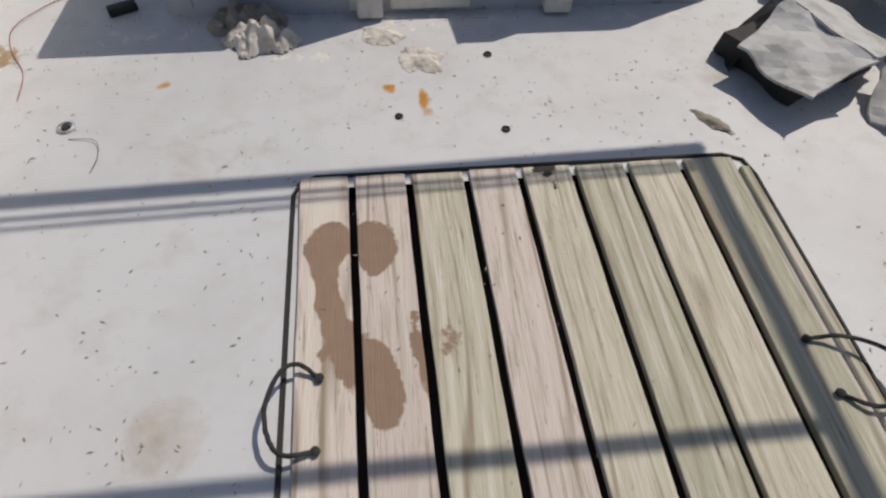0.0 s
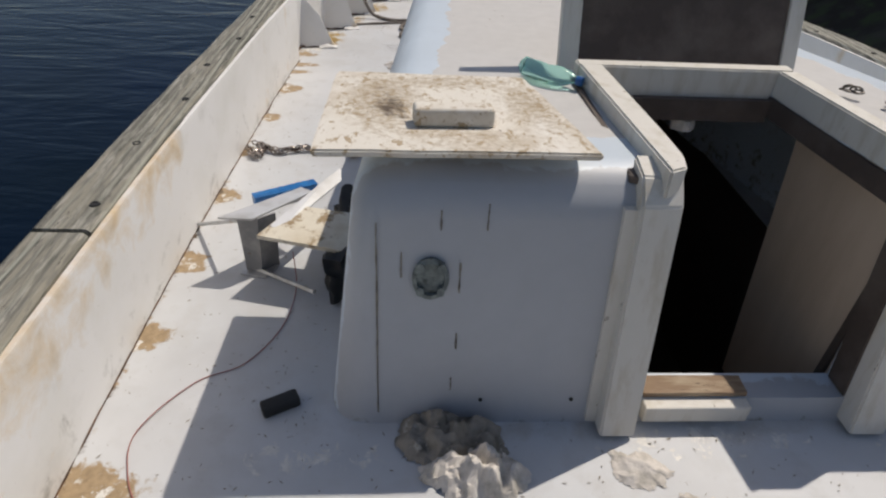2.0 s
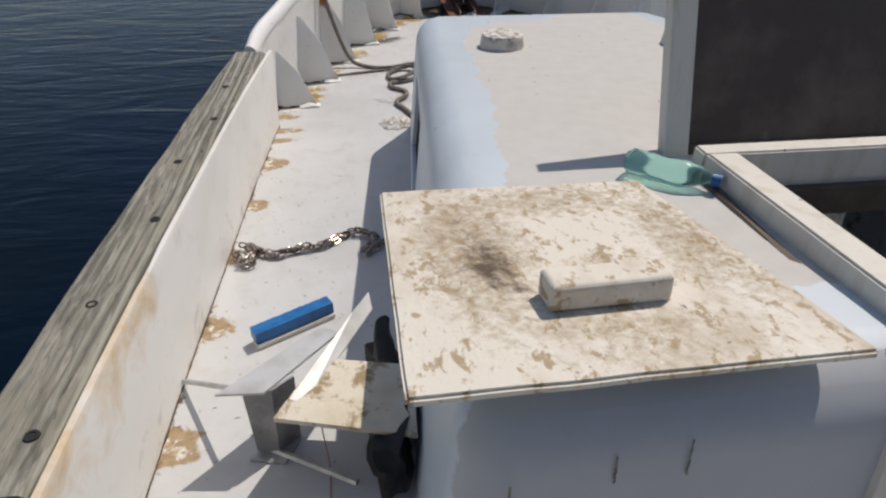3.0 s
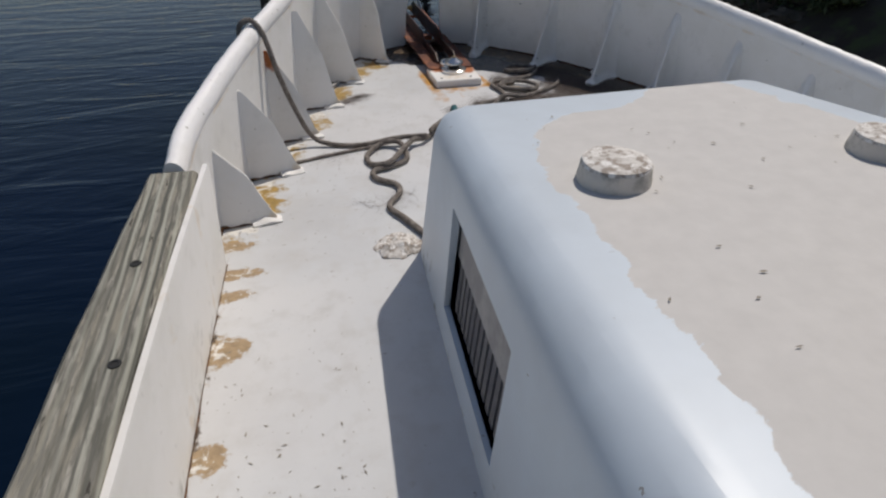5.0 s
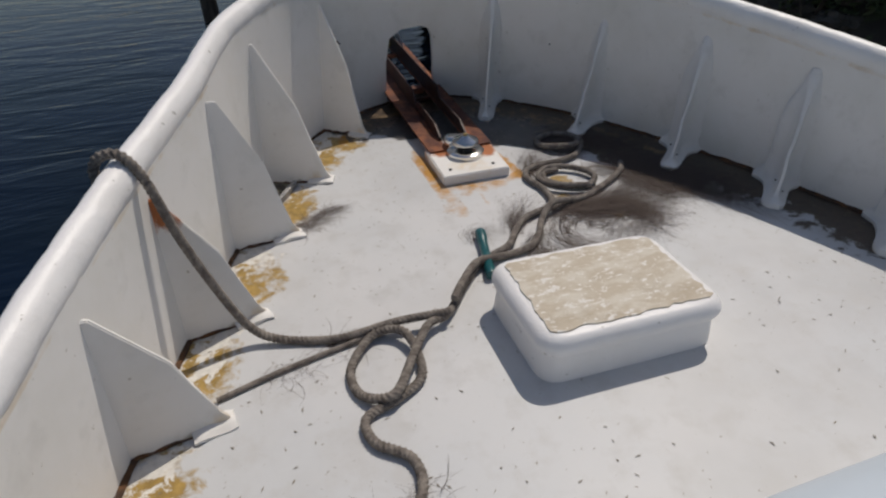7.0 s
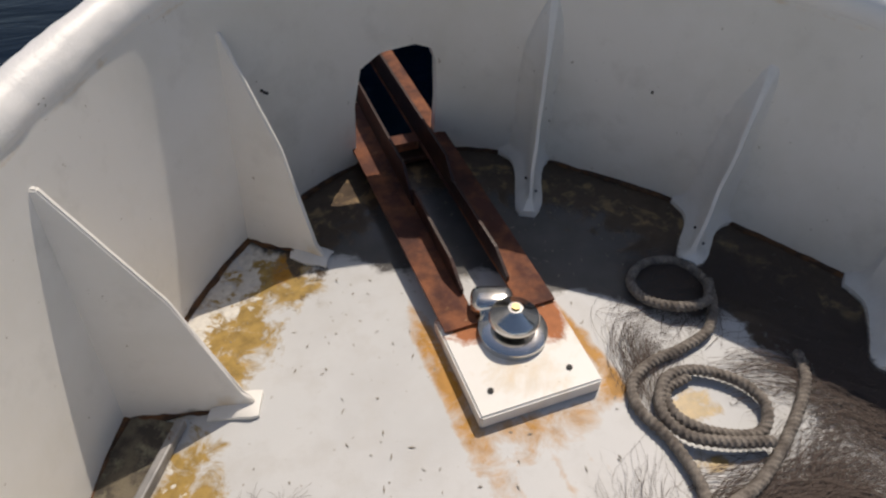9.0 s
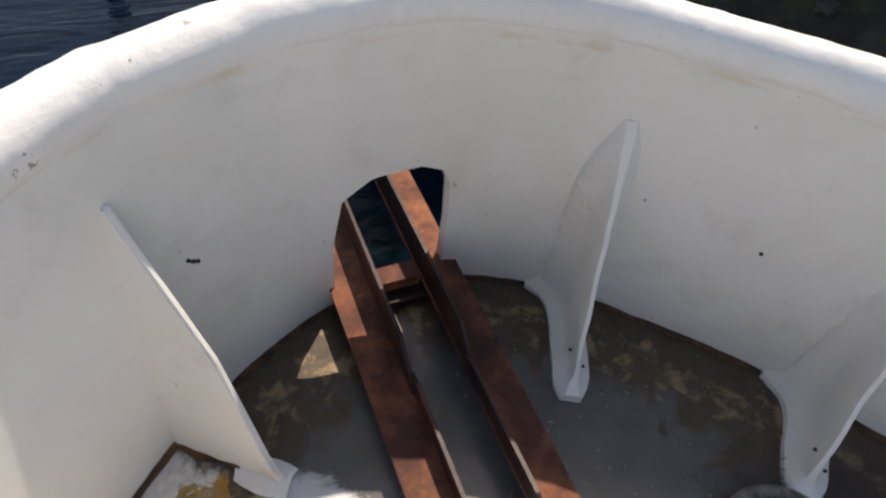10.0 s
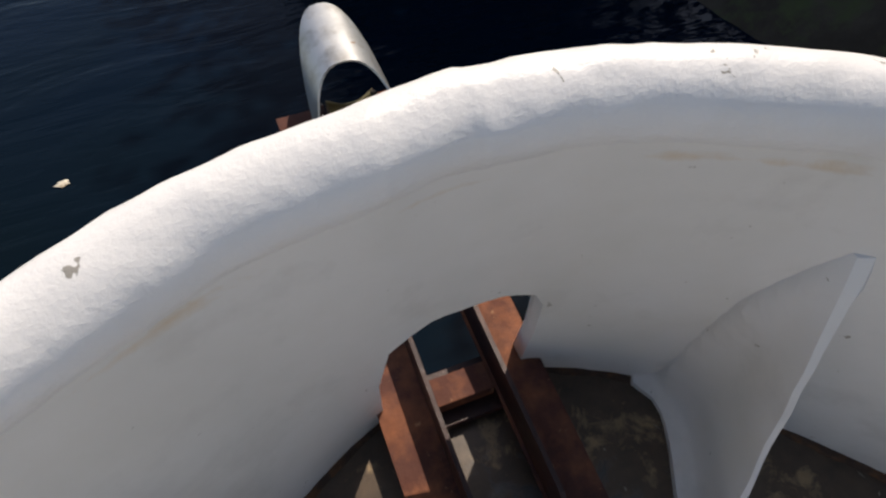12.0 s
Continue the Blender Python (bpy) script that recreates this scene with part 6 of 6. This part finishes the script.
F = [(j * nx + i, j * nx + i + 1, (j + 1) * nx + i + 1, (j + 1) * nx + i) for j in range(len(ys) - 1) for i in range(nx - 1)]
me = bpy.data.meshes.new("ground")
me.from_pydata(V, [], F)
me.materials.append(SOIL)
for p in me.polygons:
    p.use_smooth = True
tagged(new("ground", me), "earthy canal bank with roots and scrub", "ground", kind="structure")

rng = random.Random(5)
for k in range(26):
    y = rng.uniform(9.5, 16)
    x = 4.3 + 0.06 * (y - 11) + rng.uniform(-0.1, 1.6)
    r = rng.uniform(0.10, 0.26)
    bm = bmesh.new()
    bmesh.ops.create_icosphere(bm, subdivisions=3, radius=r)
    uneven(bm, r * 0.5, 2.2 / r, k)
    bmesh.ops.scale(bm, vec=(1.2, 1.0, 0.65), verts=bm.verts)
    ob = part("stone", bm, ROCK, None, "", True)
    ob.matrix_basis = pose(x, y, bank_height(x, y) + r * 0.15, 0, 0, rng.uniform(0, 360))
    tagged(ob, "rough grey-brown stone on the waterside bank", "stone", group="stones on the bank")


def leaves(n, places, size, seed):
    rg = random.Random(seed)
    V, F = [], []
    for _ in range(n):
        cx, cy, cz, r = rg.choice(places)
        d = Vector((rg.gauss(0, 1), rg.gauss(0, 1), rg.gauss(0, 0.8))).normalized() * (r * rg.random() ** 0.4)
        p = Vector((cx, cy, cz)) + d
        a = Vector((rg.gauss(0, 1), rg.gauss(0, 1), rg.gauss(0, 0.6))).normalized()
        b = a.cross(Vector((rg.gauss(0, 1), rg.gauss(0, 1), rg.gauss(0, 1)))).normalized()
        l, w = size * rg.uniform(0.7, 1.5), size * rg.uniform(0.25, 0.45)
        k = len(V)
        V += [tuple(p - a * l), tuple(p + b * w), tuple(p + a * l), tuple(p - b * w)]
        F.append((k, k + 1, k + 2, k + 3))
    me = bpy.data.meshes.new("crown")
    me.from_pydata(V, [], F)
    me.materials.append(LEAF)
    return me


def tree(x, y, h, seed, r0=0.17, spread=0.22, low=0.38, count=4200):
    rg = random.Random(seed)
    z = bank_height(x, y) - 0.1
    ob = thing("tree", "dark-trunked waterside tree with leafy crown", "tree", (x, y, z), group="trees on the bank")
    line = spline([(0, 0, 0), (rg.uniform(-.15, .15), rg.uniform(-.15, .15), h * 0.35), (rg.uniform(-.3, .3), rg.uniform(-.3, .3), h * 0.8)], 8)
    part("trunk", uneven(tube(line, lambda t: r0 * (1.25 - 0.85 * t), 12), 0.03, 2.5, seed), BARK, ob, smooth=True)
    tips = []
    for k in range(7):
        a, hz = rg.uniform(0, 6.28), h * rg.uniform(low, 0.75)
        e = Vector((math.cos(a) * h * spread, math.sin(a) * h * spread, hz + h * 0.14))
        part("limb", tube(spline([(0, 0, hz), (e.x * 0.5, e.y * 0.5, hz + h * 0.09), tuple(e)], 5), lambda t: r0 * 0.4 * (1 - 0.8 * t), 7), BARK, ob, smooth=True)
        tips.append((e.x, e.y, e.z, h * 0.15))
        tips.append((e.x * 0.6, e.y * 0.6, e.z + h * 0.05, h * 0.13))
    cr = new("crown", leaves(count, tips, 0.15, seed))
    cr.parent = ob


for k, (x, y, h) in enumerate(((6.2, 11.0, 4.4), (5.95, 12.0, 5.0), (7.9, 13.9, 7.0), (9.0, 12.6, 7.0), (6.3, 15.6, 9.5), (4.9, 17.0, 10.0), (7.2, 18.0, 10.0), (9.4, 10.6, 6.5), (10.5, 13.0, 8), (5.6, 18.5, 8), (9.0, 17.5, 8), (11.5, 8.0, 7), (12.5, 16, 9), (8.0, 21.5, 9), (5.0, 23.0, 9), (12.0, 4.5, 7))):
    tree(x, y, h, 40 + k)
# these stand out of sight, added to darken what the water mirrors
for k, (x, y, h) in enumerate(((5.2, 20.6, 10), (6.4, 23.5, 11), (5.6, 26.5, 11), (7.2, 30.0, 12), (5.8, 33.5, 12))):
    tree(x, y, h, 70 + k, 0.22, 0.30, 0.12, 9000)
for k in range(9):
    y = rng.uniform(3.5, 18)
    x = rng.uniform(5.2, 8.5) if y > 9 else rng.uniform(5.4, 9.5)
    z = bank_height(x, y)
    s = rng.uniform(0.35, 0.75)
    ob = thing("shrub", "low dark green shrub on the bank", "shrub", (x, y, z), group="shrubs on the bank")
    for j in range(4):
        a = rng.uniform(0, 6.28)
        part("stem", tube([(0, 0, -0.1), (math.cos(a) * s * 0.5, math.sin(a) * s * 0.5, s * 0.9)], 0.012, 5), BARK, ob)
    cr = new("foliage", leaves(900, [(rng.uniform(-s, s) * 0.6, rng.uniform(-s, s) * 0.6, s * rng.uniform(0.4, 1.1), s * 0.5) for _ in range(6)], 0.05, 90 + k))
    cr.parent = ob

fl = thing("float", "white plastic float bobbing on dark water", "float", (3.35, 13.55, DEEP), turn=20)
bm = lathe([(0, -0.05), (0.05, -0.04), (0.075, 0.0), (0.075, 0.22), (0.05, 0.27), (0.02, 0.29), (0.02, 0.32), (0, 0.32)], 20)
bmesh.ops.transform(bm, matrix=pose(0, 0, 0, 12, 8), verts=bm.verts)
part("body", bm, RAIL, fl, smooth=True)
crumpled("floating_leaf", "pale yellow leaf floating on the water", "leaf", (0.05, 0.035), 0.01, (-1.45, 12.3, DEEP + 0.004), OLDPAINT, 50.0, 0, 10)
pile = thing("mooring_pile", "dark wooden mooring pile standing in the water", "pile", (-1.35, 19.5, DEEP))
part("post", uneven(lathe([(0, -0.3), (0.17, -0.3), (0.16, 1.6), (0.14, 1.66), (0, 1.66)], 18), 0.012, 4), BARK, pile, smooth=True)
